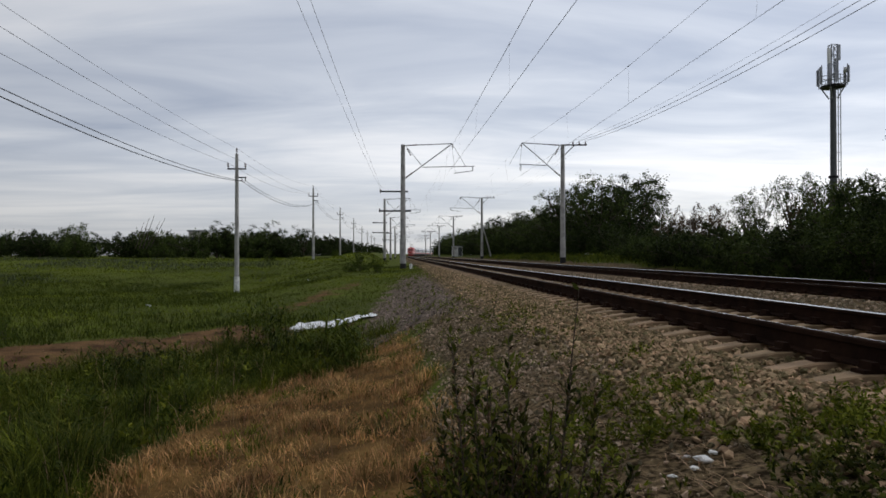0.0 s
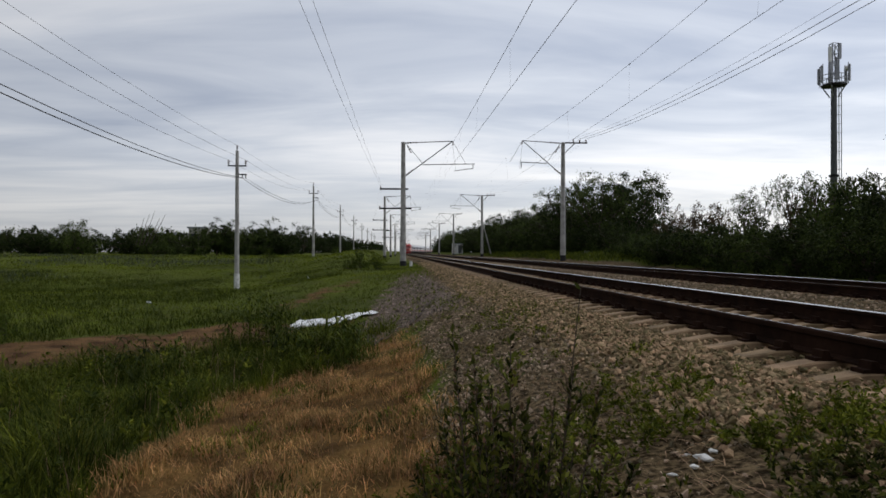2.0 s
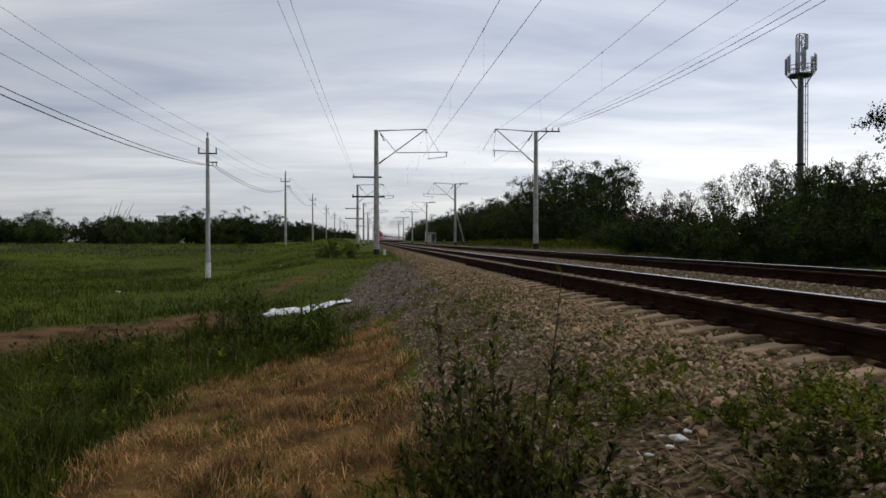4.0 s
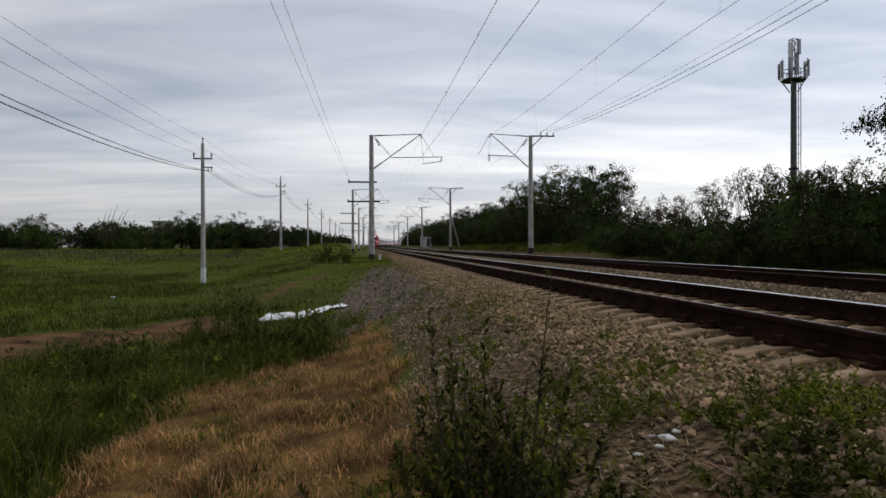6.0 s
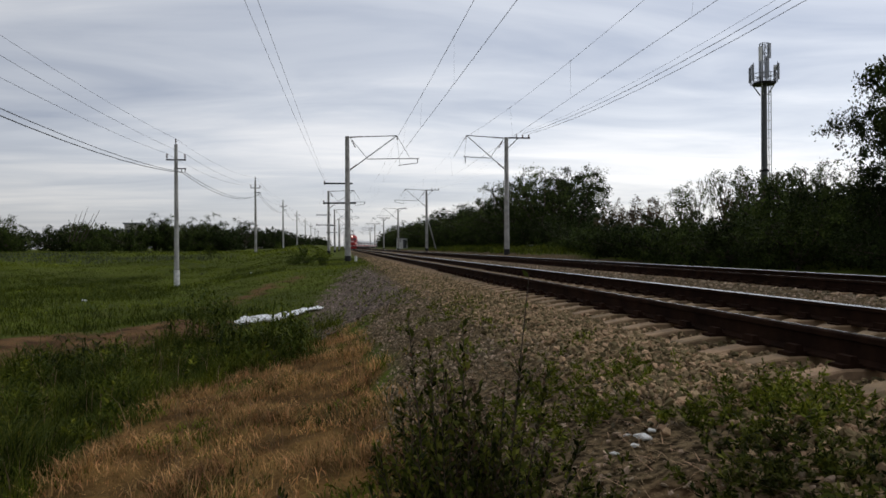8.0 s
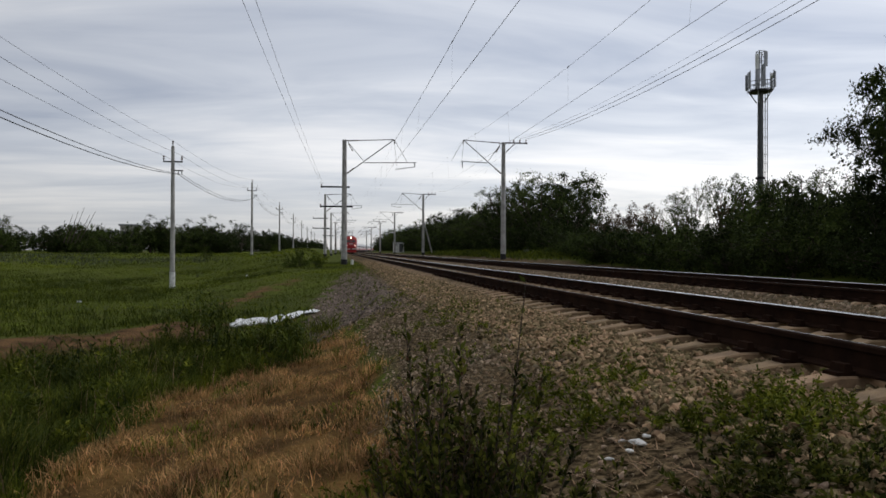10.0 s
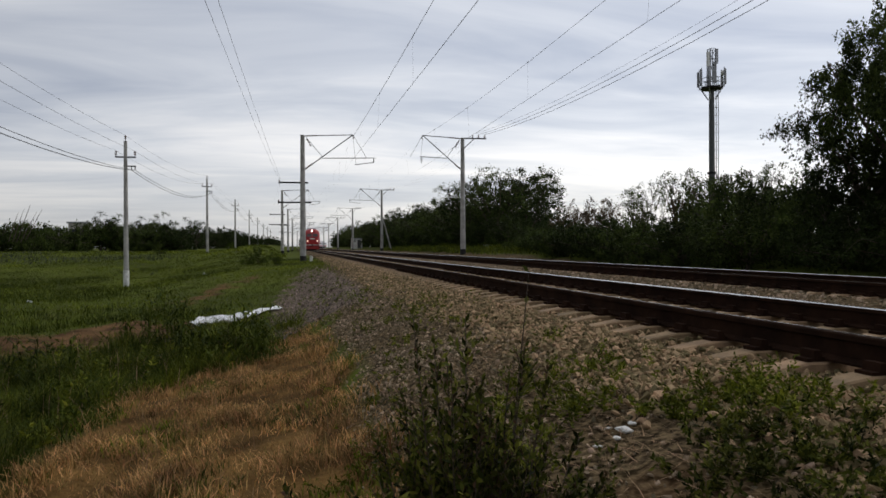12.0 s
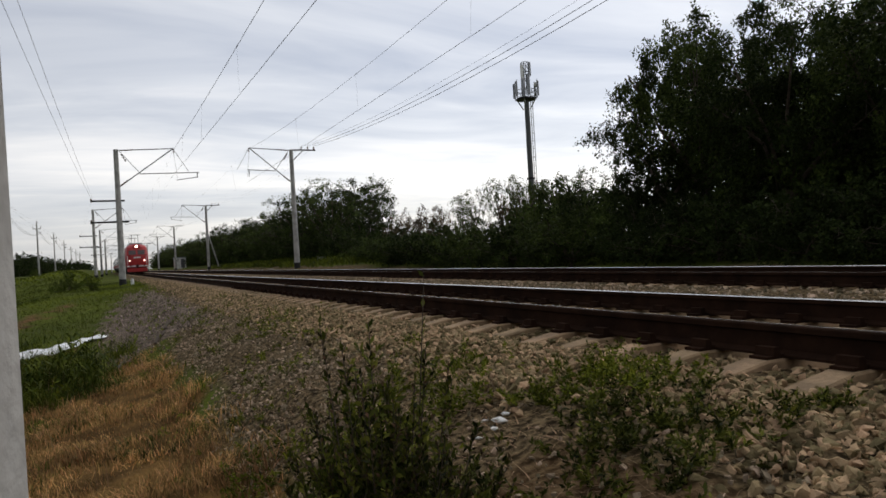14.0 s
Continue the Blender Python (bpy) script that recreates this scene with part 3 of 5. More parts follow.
service_pole(38.6, 58.4, 6.4)


def pole_wires():
    for dx, dz, sag, r, lab in ((0, 0.3, 0.45, 0.005, "thin wire on the pole tops"), (-0.46, -0.5, 0.5, 0.006, "thin wire on the pole arms"), (0.46, -0.5, 0.45, 0.006, "thin wire on the pole arms"), (0.3, -1.5, 0.85, 0.015, "thick dark cable under the pole arms"), (0.48, -1.5, 0.75, 0.012, "thick dark cable under the pole arms")):
        e = tagged(empty("pole_wire"), lab, "wire", "wires of the utility poles")
        pts = [(-8.6 + dx, y, gz(-8.6, y) + (7.75 if y < 10 else 7.55) + dz) for y in POLE_YS[:6]]
        pts = [(-8.6 + dx, -37.5, pts[0][2])] + pts
        for a, b in zip(pts, pts[1:]):
            span("wire_span", a, b, sag, r, WIRE, e)


pole_wires()


# ---- phone mast ----
def phone_mast(x, y):
    z0 = gz(x, y)
    e = tagged(empty("phone_mast", x, y, z0), "tall grey steel phone mast with antennas above the trees", "phone mast")
    top = 18.9 - z0
    for k, (a, b, r) in enumerate(((-0.2, 9.0 - z0, 0.40), (9.0 - z0, top, 0.34))):
        rod("shaft", (0, 0, a), (0, 0, b), r, STEEL, e, r * 0.9, 16)
    rod("flange", (0, 0, 9.0 - z0 - 0.12), (0, 0, 9.0 - z0 + 0.12), 0.52, DARKIRON, e, 0.52, 16)
    for s in (-0.22, 0.22):
        rod("ladder_rail", (0.72, s, 1.0), (0.72, s, top), 0.05, GALV, e)
    bm = bmesh.new()
    for i in range(int(top)):
        add_rod(bm, (0.72, -0.22, i + 1.2), (0.72, 0.22, i + 1.2), 0.03)
        add_rod(bm, (0.3, 0, i + 1.2), (0.72, 0, i + 1.2), 0.03)
    tagged(part("ladder_rungs", bm, GALV, e), kind="stuff")
    bm = bmesh.new()
    add_rod(bm, (0, 0, top - 0.1), (0, 0, top + 0.12), 1.3, 1.3, 8)
    part("platform", bm, DARKIRON, e)
    for i in range(4):
        a = math.radians(45 + 90 * i)
        rod("platform_brace", (0.4 * math.cos(a), 0.4 * math.sin(a), top - 1.3), (1.2 * math.cos(a), 1.2 * math.sin(a), top), 0.07, GALV, e)
    bm = bmesh.new()
    for i in range(8):
        a, b = math.radians(45 * i), math.radians(45 * i + 45)
        for zz in (0.55, 1.1):
            add_rod(bm, (1.3 * math.cos(a), 1.3 * math.sin(a), top + zz), (1.3 * math.cos(b), 1.3 * math.sin(b), top + zz), 0.04)
        add_rod(bm, (1.3 * math.cos(a), 1.3 * math.sin(a), top), (1.3 * math.cos(a), 1.3 * math.sin(a), top + 1.1), 0.04)
    tagged(part("railing", bm, GALV, e), kind="stuff")
    for i in range(6):
        a = math.radians(10 + 60 * i)
        c, s = 1.45 * math.cos(a), 1.45 * math.sin(a)
        rod("antenna_pole", (c, s, top), (c, s, top + 2.3), 0.05, GALV, e)
        bm = bmesh.new()
        add_box(bm, -0.16, 0.16, -0.09, 0.09, 0.3, 2.1, 0.03, pose(c * 1.08, s * 1.08, top, 0, 0, math.degrees(a) + 90))
        part("panel_antenna", bm, GALV, e)
    for sx in (-0.38, 0.38):
        for sy in (-0.38, 0.38):
            rod("lattice_leg", (sx, sy, top), (sx * 0.85, sy * 0.85, top + 4.6), 0.06, GALV, e)
    bm = bmesh.new()
    for k in range(4):
        z1, z2 = top + k * 1.15, top + k * 1.15 + 1.15
        cs = [(-0.35, -0.35), (0.35, -0.35), (0.35, 0.35), (-0.35, 0.35)]
        for (ax, ay), (bx, by) in zip(cs, cs[1:] + cs[:1]):
            add_rod(bm, (ax, ay, z1), (bx, by, z2), 0.035)
            add_rod(bm, (ax, ay, z2), (bx, by, z2), 0.035)
    tagged(part("lattice_braces", bm, GALV, e), kind="stuff")
    for k, (c, s, zz) in enumerate(((0.56, 0.2, 2.3), (-0.56, -0.2, 3.3), (-0.52, -0.3, 1.6), (0.3, -0.56, 3.6))):
        bm = bmesh.new()
        add_box(bm, c - 0.17, c + 0.17, s - 0.12, s + 0.12, top + zz - 0.8, top + zz + 0.9, 0.03)
        part("panel_antenna", bm, WHITEP if k == 1 else GALV, e)
    bm = bmesh.new()
    add_rod(bm, (0.85, -0.7, top + 1.7), (1.05, -0.95, top + 1.7), 0.3, 0.3, 14)
    part("dish_antenna", bm, WHITEP, e)


phone_mast(48.0, 75.0)


# ---- trackside things ----
def equipment_hut(x, y):
    z0 = gz(x, y)
    e = tagged(empty("equipment_hut", x, y, z0), "small pale grey trackside equipment hut with a door", "hut")
    box("body", (-1.1, 1.1, -1.1, 1.1, -0.1, 2.1), WHITEWASH, e, 0.03)
    box("roof", (-1.25, 1.25, -1.25, 1.25, 2.1, 2.25), GREYROOF, e, 0.02)
    d = box("door", (0.1, 0.85, -1.15, -1.1, 0.1, 1.9), STEEL, e, 0.01)
    box("door_handle", (0.2, 0.26, -1.19, -1.15, 1.0, 1.15), DARKIRON, d)
    for k in range(4):
        box("vent_slat", (-0.9, -0.3, -1.14, -1.1, 1.5 + 0.12 * k, 1.56 + 0.12 * k), DARKIRON, e)


equipment_hut(13.6, 155.0)


def marker_box(x, y):
    z0 = gz(x, y)
    e = tagged(empty("cable_box", x, y, z0), "small pale concrete cable box in the grass", "cable box")
    box("body", (-0.33, 0.33, -0.2, 0.2, -0.1, 0.32), WHITEWASH, e, 0.03)
    box("lid", (-0.36, 0.36, -0.23, 0.23, 0.32, 0.38), CONCRETE, e, 0.02)


marker_box(15.2, 55.0)


def distance_marker(x, y):
    z0 = gz(x, y)
    e = tagged(empty("marker_post", x, y, z0), "short white marker post beside the mast", "marker post")
    rod("post", (0, 0, -0.1), (0, 0, 0.34), 0.10, WHITEWASH, e, 0.095, 10)
    rod("cap", (0, 0, 0.34), (0, 0, 0.40), 0.095, CONCRETE, e, 0.05, 10)


distance_marker(1.05, 47.0)


def plastic_sheet():
    """A crumpled white sheet lying in the grass."""
    rng = random.Random(5)
    nx, ny = 30, 14
    verts, faces = [], []
    for j in range(ny):
        for i in range(nx):
            u, v = i / (nx - 1), j / (ny - 1)
            x = -2.35 + 1.85 * u + 0.10 * math.sin(v * 9) - 0.2 * v
            y = 16.9 + 1.3 * u + 1.3 * v + 0.12 * math.sin(u * 11)
            fold = 0.035 * math.sin(u * 25 + 6 * math.sin(v * 5)) + 0.025 * math.sin(v * 17 + u * 8) + rng.uniform(-0.012, 0.012)
            z = gz(x, y) + 0.06 + fold * (1.1 - 0.95 * u) + 0.14 * max(0, 0.45 - u) * v
            verts.append((x, y, z))
    for j in range(ny - 1):
        for i in range(nx - 1):
            a = j * nx + i
            faces.append((a, a + 1, a + nx + 1, a + nx))
    ob = raw("plastic_sheet", verts, faces, FILMW, None, True)
    so = ob.modifiers.new("thick", "SOLIDIFY")
    so.thickness = 0.01
    tagged(ob, "crumpled white plastic sheet lying in the grass", "plastic sheet")


plastic_sheet()


def fallen_branch(x0, y0, x1, y1, r):
    z0, z1 = gz(x0, y0) + r, gz(x1, y1) + r
    bm = bmesh.new()
    pts = [Vector((x0 + (x1 - x0) * k / 6, y0 + (y1 - y0) * k / 6 + 0.08 * math.sin(k * 2.1), z0 + (z1 - z0) * k / 6 + 0.03 * math.sin(k * 1.7))) for k in range(7)]
    tube(bm, pts, [r * (1.1 - k * 0.13) for k in range(7)], 6)
    tagged(part("fallen_branch", bm, BARK), "dark weathered branch lying on the cinder slope", "branch", "branches on the slope")


fallen_branch(-0.35, 12.0, 0.15, 14.0, 0.022)
fallen_branch(0.3, 13.4, 0.85, 16.0, 0.028)
fallen_branch(0.55, 14.6, 1.0, 16.6, 0.020)


# ---- the train ----
def loco():
    e = tagged(empty("locomotive"), "red electric locomotive with a lit headlight and white stripe", "locomotive")
    # body: nose towards -y, rounded in plan
    def ring(z, w, y0):
        return [(-w, 20.0, z), (w, 20.0, z), (w, y0 + 0.9, z), (w * 0.86, y0 + 0.25, z), (w * 0.5, y0, z), (-w * 0.5, y0, z), (-w * 0.86, y0 + 0.25, z), (-w, y0 + 0.9, z)]
    levels = [(1.15, 1.50, 0.05), (1.9, 1.54, 0.0), (2.6, 1.54, 0.08), (3.35, 1.50, 0.42), (3.75, 1.42, 0.62), (4.05, 1.15, 0.95), (4.2, 0.7, 1.3)]
    verts, faces = [], []
    for lv in levels:
        verts += ring(*lv)
    for i in range(len(levels) - 1):
        for k in range(8):
            j = (k + 1) % 8
            faces.append((i * 8 + k, i * 8 + j, (i + 1) * 8 + j, (i + 1) * 8 + k))
    faces += [tuple(range(7, -1, -1)), tuple(range(len(verts) - 8, len(verts)))]
    raw("body", verts, faces, RED, e)
    box("roof_equipment", (-0.9, 0.9, 3.0, 17.5, 4.15, 4.45), GREYROOF, e, 0.05)
    for s in (-1, 1):
        bm = bmesh.new()
        add_box(bm, 0.10 if s > 0 else -1.08, 1.08 if s > 0 else -0.10, -0.03, 0.03, 0, 0.72, 0.02, pose(0, 0.09, 2.66, -24))
        part("windscreen", bm, GLASSW, e)
        box("side_window", (1.50 * s - 0.03, 1.50 * s + 0.03, 1.2, 2.0, 2.55, 3.2), GLASSD, e)
        b = rod("buffer_light", (0.98 * s, -0.02, 1.82), (0.98 * s, -0.10, 1.82), 0.14, WHITEP, e, sides=12)
        rod("lens", (0.98 * s, -0.10, 1.82), (0.98 * s, -0.125, 1.82), 0.10, LAMPR, b, sides=12)
        rod("buffer", (0.9 * s, 0.0, 1.08), (0.9 * s, -0.45, 1.08), 0.09, DARKIRON, e)
        rod("handrail", (1.25 * s, -0.02, 1.3), (1.25 * s, 0.06, 2.5), 0.03, WHITEP, e)
        for y in (3, 6, 9, 12, 15):
            box("side_grille", (1.53 * s - 0.03, 1.53 * s + 0.03, y, y + 1.8, 2.3, 3.2), GREYROOF, e)
        box("side_stripe", (1.545 * s - 0.012, 1.545 * s + 0.012, 1.0, 19.8, 1.45, 1.65), WHITEP, e)
    box("headlight_housing", (-0.45, 0.45, 0.35, 0.9, 3.62, 4.1), RED, e, 0.08)
    rod("headlight", (0, 0.36, 3.86), (0, 0.30, 3.86), 0.165, LAMP, e, sides=16)
    box("nose_stripe", (-1.40, 1.40, -0.09, 0.0, 0.93, 1.12), WHITEP, e, 0.01, "white nose stripe")
    box("number_panel", (-0.45, 0.45, -0.035, 0.04, 2.18, 2.36), WHITEP, e, 0.01)
    box("buffer_beam", (-1.45, 1.45, -0.05, 0.35, 0.85, 1.22), RED, e, 0.04)
    box("snow_plough", (-1.35, 1.35, -0.1, 0.3, 0.18, 0.75), RED, e, 0.06)
    box("coupler", (-0.18, 0.18, -0.5, 0.1, 0.92, 1.2), DARKIRON, e, 0.04)
    box("underframe", (-1.35, 1.35, 0.5, 19.5, 0.75, 1.15), DARKIRON, e)
    for y in (3.2, 10, 16.8):
        b = box("bogie", (-1.2, 1.2, y - 2.0, y + 2.0, 0.45, 0.85), DARKIRON, e, 0.05)
        for dy in (-1.4, 1.4):
            rod("wheelset", (-0.82, y + dy, 0.625), (0.82, y + dy, 0.625), 0.62, DARKIRON, b, sides=20)
    for y in (4.0, 16.0):
        p = rod("pantograph", (-0.8, y, 5.7), (0.8, y, 5.7), 0.04, DARKIRON, e)
        for s in (-0.5, 0.5):
            rod("lower_arm", (s, y + 1.3, 4.45), (s * 0.9, y + 0.9, 5.1), 0.035, DARKIRON, p)
            rod("upper_arm", (s * 0.9, y + 0.9, 5.1), (s * 0.8, y, 5.7), 0.03, DARKIRON, p)
    return e


def coach():
    e = tagged(empty("passenger_coach"), "grey passenger coach with a red band and dark windows", "railway coach", "coaches behind the locomotive")
    bm = bmesh.new()
    prof = [(-1.5, 1.1), (1.5, 1.1), (1.53, 2.2), (1.48, 3.35), (1.25, 3.85), (0.6, 4.15), (-0.6, 4.15), (-1.25, 3.85), (-1.48, 3.35), (-1.53, 2.2)]
    a = [bm.verts.new((x, 0.2, z)) for x, z in prof]
    b = [bm.verts.new((x, 24.2, z)) for x, z in prof]
    for k in range(10):
        j = (k + 1) % 10
        bm.faces.new((a[k], a[j], b[j], b[k]))
    bm.faces.new(a[::-1])
    bm.faces.new(b)
    part("body", bm, SILVER, e)
    box("roof_ridge", (-0.5, 0.5, 1.0, 23.4, 4.13, 4.25), GREYROOF, e, 0.04)
    for s in (-1, 1):
        box("red_band", (1.535 * s - 0.012, 1.535 * s + 0.012, 0.4, 24.0, 1.2, 1.75), RED, e)
        for k in range(10):
            box("window", (1.52 * s - 0.03, 1.52 * s + 0.03, 2.0 + 2.1 * k, 3.2 + 2.1 * k, 2.3, 3.1), GLASSD, e)
        for y in (0.5, 23.0):
            box("door", (1.53 * s - 0.03, 1.53 * s + 0.03, y, y + 0.8, 1.25, 3.2), GREYROOF, e)
    box("underframe", (-1.2, 1.2, 0.3, 24.1, 0.7, 1.1), DARKIRON, e)
    box("end_gangway", (-0.6, 0.6, -0.15, 0.2, 1.2, 3.4), DARKIRON, e)
    for y in (3.5, 20.9):
        b = box("bogie", (-1.15, 1.15, y - 1.8, y + 1.8, 0.4, 0.8), DARKIRON, e, 0.05)
        for dy in (-1.2, 1.2):
            rod("wheelset", (-0.82, y + dy, 0.475), (0.82, y + dy, 0.475), 0.475, DARKIRON, b, sides=16)
    return e


LOCO = loco()
COACHES = [coach()]
for _k in range(11):
    COACHES.append(copy_thing(COACHES[0], pose(0, 0, 0)))


# ---- buildings far off across the meadow ----
def far_building(x, y, w, d, h, label, gable=False):
    z0 = gz(x, y)
    e = tagged(empty("far_building", x, y, z0), label, "building")
    box("wall", (-w / 2, w / 2, -d / 2, d / 2, -0.5, h), BRICKW, e)
    if gable:
        bm = bmesh.new()
        vs = [bm.verts.new(p) for p in ((-w / 2 - 0.5, -d / 2 - 0.4, h), (w / 2 + 0.5, -d / 2 - 0.4, h), (w / 2 + 0.5, d / 2 + 0.4, h), (-w / 2 - 0.5, d / 2 + 0.4, h), (-w / 2 - 0.5, 0, h + 2.2), (w / 2 + 0.5, 0, h + 2.2))]
        for f in ((0, 1, 5, 4), (2, 3, 4, 5), (0, 4, 3), (1, 2, 5), (3, 2, 1, 0)):
            bm.faces.new([vs[k] for k in f])
        part("roof", bm, ROOFD, e)
    else:
        box("roof", (-w / 2 - 0.3, w / 2 + 0.3, -d / 2 - 0.3, d / 2 + 0.3, h, h + 0.4), GREYROOF, e)
    n = max(2, int(w / 4))
    for k in range(n):
        xx = -w / 2 + w * (k + 0.5) / n
        wn = box("window", (xx - 0.7, xx + 0.7, -d / 2 - 0.05, -d / 2 + 0.02, h * 0.42, h * 0.78), GLASSD, e)
        box("sill", (xx - 0.8, xx + 0.8, -d / 2 - 0.15, -d / 2 - 0.04, h * 0.42 - 0.12, h * 0.42), WHITEP, wn)


far_building(-56, 190, 9, 8, 4.6, "pale plastered building behind the bushes")
far_building(-49.5, 185, 4, 6, 6.2, "narrow pale plastered building behind the bushes")
far_building(-21, 215, 10, 10, 2.4, "low house with a dark roof beyond the meadow", True)


# ---- trees and shrubs ----
def leaf_quads(rng, centres, slim, size, n_each, spread):
    """Small leaf blades scattered round the twig ends."""
    c = np.repeat(centres, n_each, 0)
    n = len(c)
    r = rng.normal(0, 1, (n, 3))
    r *= (rng.uniform(0, 1, (n, 1)) ** 0.45 / np.linalg.norm(r, axis=1)[:, None])
    p = c + r * spread
    d = rng.normal(0, 1, (n, 3))
    d[:, 2] -= 0.35
    d /= np.linalg.norm(d, axis=1)[:, None]
    u = rng.normal(0, 1, (n, 3))
    u -= (u * d).sum(1)[:, None] * d
    u /= np.linalg.norm(u, axis=1)[:, None]
    s = size * rng.uniform(0.6, 1.4, (n, 1))
    return np.stack([p, p + d * s * 0.5 + u * s * (slim or 0.28), p + d * s, p + d * s * 0.5 - u * s * (slim or 0.28)], 1)


def blades_along(rng, p, d, size, slim):
    """Leaf blades that start at p and point along d."""
    n = len(p)
    d = d / np.linalg.norm(d, axis=1)[:, None]
    u = rng.normal(0, 1, (n, 3))
    u -= (u * d).sum(1)[:, None] * d
    u /= np.linalg.norm(u, axis=1)[:, None]
    s = size * rng.uniform(0.6, 1.4, (n, 1))
    return np.stack([p, p + d * s * 0.45 + u * s * slim, p + d * s, p + d * s * 0.45 - u * s * slim], 1)


def tree_meshes(seed, h, spread, leaf, mat, trunk_h, n_limbs, clumps, per, low=0.25, flat=0.5, puff=0.075, gap=0.08):
    """Trunk with bent limbs, and a crown of separate feathery sprays of leaves; meshes only."""
    rng = np.random.default_rng(seed)
    bm = bmesh.new()
    r0 = 0.024 * h
    lean = rng.normal(0, 0.03 * h, 2)
    fork = Vector((lean[0], lean[1], trunk_h))
    tube(bm, [Vector((0, 0, -0.4)), Vector((lean[0] * 0.3, lean[1] * 0.3, trunk_h * 0.5)), fork], [r0 * 1.15, r0 * 0.9, r0 * 0.72], 8)
    ends = []
    for i in range(n_limbs):
        a = 2 * math.pi * (i + rng.uniform(-0.35, 0.35)) / n_limbs
        el = rng.uniform(flat, 1.3)
        ln = h * rng.uniform(0.40, 0.66)
        d = Vector((math.cos(a) * math.cos(el) * spread, math.sin(a) * math.cos(el) * spread, math.sin(el)))
        p, q = fork, fork + d * ln * 0.5 + Vector((0, 0, 0.06 * h)) + Vector(rng.normal(0, 0.02 * h, 3))
        e = q + d * ln * 0.5 + Vector(rng.normal(0, 0.04 * h, 3))
        tube(bm, [p, p.lerp(q, 0.5) + Vector(rng.normal(0, 0.012 * h, 3)), q, e], [r0 * 0.5, r0 * 0.42, r0 * 0.3, r0 * 0.1], 6)
        for k in range(clumps):
            for attempt in range(7):
                t = 1.0 if k == 0 else rng.uniform(0.3, 1.0)
                base = p.lerp(q, t * 2) if t < 0.5 else q.lerp(e, t * 2 - 1)
                tip = base + Vector(np.clip(rng.normal(0, 0.085 * h, 3), -0.12 * h, 0.12 * h)) * (0.6 + 0.5 * spread)
                tip.z = max(tip.z, h * low * rng.uniform(0.3, 1))
                if all((tip - o).length > gap * h for o in ends):
                    break
            else:
                continue
            bend_p = base.lerp(tip, 0.55) + Vector((0, 0, 0.02 * h))
            tube(bm, [base, bend_p, tip], [r0 * 0.09, r0 * 0.07, r0 * 0.03], 4)
            ends.append(tip)
    c = np.array([tuple(v) for v in ends])
    m = len(c)
    rad = h * puff * rng.uniform(0.7, 1.45, m)
    # every spray: a dozen twigs bowing outward with their leaves
    nt = 12
    tw = rng.normal(0, 1, (m, nt, 3)) + np.array([0, 0, 0.15])
    tw /= np.linalg.norm(tw, axis=2)[:, :, None]
    tw *= rng.uniform(0.6, 1.25, (m, nt, 1))
    ci = np.repeat(np.arange(m), per)
    d = tw[ci, rng.integers(0, nt, len(ci))]
    r = rng.uniform(0.02, 1, (len(ci), 1)) ** 0.75
    R = rad[ci][:, None]
    pos = c[ci] + d * r * R + rng.normal(0, 0.13, (len(ci), 3)) * R
    pos[:, 2] -= (0.30 * R * r * r)[:, 0]
    ld = d * 0.7 + rng.normal(0, 0.75, (len(ci), 3)) + np.array([0, 0, -0.45])
    V = blades_along(rng, pos, ld, leaf, 0.25)
    top = np.percentile(pos[:, 2], 99.7)
    V[:, :, 2] *= h / top
    for v in bm.verts:
        v.co.z *= h / top
    me = bpy.data.meshes.new("trunk")
    bm.to_mesh(me)
    bm.free()
    me.materials.append(BARK)
    ob = quads("crown", V, 4, mat)
    cm = ob.data
    bpy.data.objects.remove(ob)
    return me, cm


TREES = [
    tree_meshes(11, 7.5, 0.95, 0.105, LEAF, 1.5, 10, 8, 420, 0.2, 0.35, 0.082, 0.125),
    tree_meshes(12, 7.0, 1.0, 0.105, LEAF2, 1.2, 10, 8, 420, 0.14, 0.3, 0.082, 0.125),
    tree_meshes(13, 6.5, 0.9, 0.10, LEAF, 1.4, 10, 8, 420, 0.2, 0.35, 0.082, 0.125),
    tree_meshes(14, 8.0, 1.0, 0.11, LEAF, 1.6, 10, 8, 420, 0.24, 0.3, 0.082, 0.125),
]
SHRUBS = [
    tree_meshes(21, 3.4, 1.2, 0.11, LEAF2, 0.3, 10, 9, 100, 0.05, 0.05, 0.095),
    tree_meshes(22, 3.0, 1.1, 0.10, LEAF, 0.3, 10, 9, 100, 0.05, 0.05, 0.095),
    tree_meshes(23, 4.2, 0.8, 0.10, LEAF3, 0.4, 9, 8, 80, 0.08, 0.15),
]
TREES_FAR = [
    tree_meshes(31, 7.5, 0.95, 0.17, LEAF, 1.5, 10, 8, 140, 0.2, 0.3, 0.088, 0.12),
    tree_meshes(32, 7.0, 1.05, 0.17, LEAF2, 1.2, 10, 8, 140, 0.12, 0.25, 0.088, 0.12),
    tree_meshes(33, 6.5, 0.9, 0.16, LEAF, 1.4, 9, 8, 140, 0.18, 0.3, 0.088, 0.12),
    tree_meshes(34, 8.0, 1.0, 0.17, LEAF2, 1.6, 10, 8, 140, 0.22, 0.25, 0.088, 0.12),
]
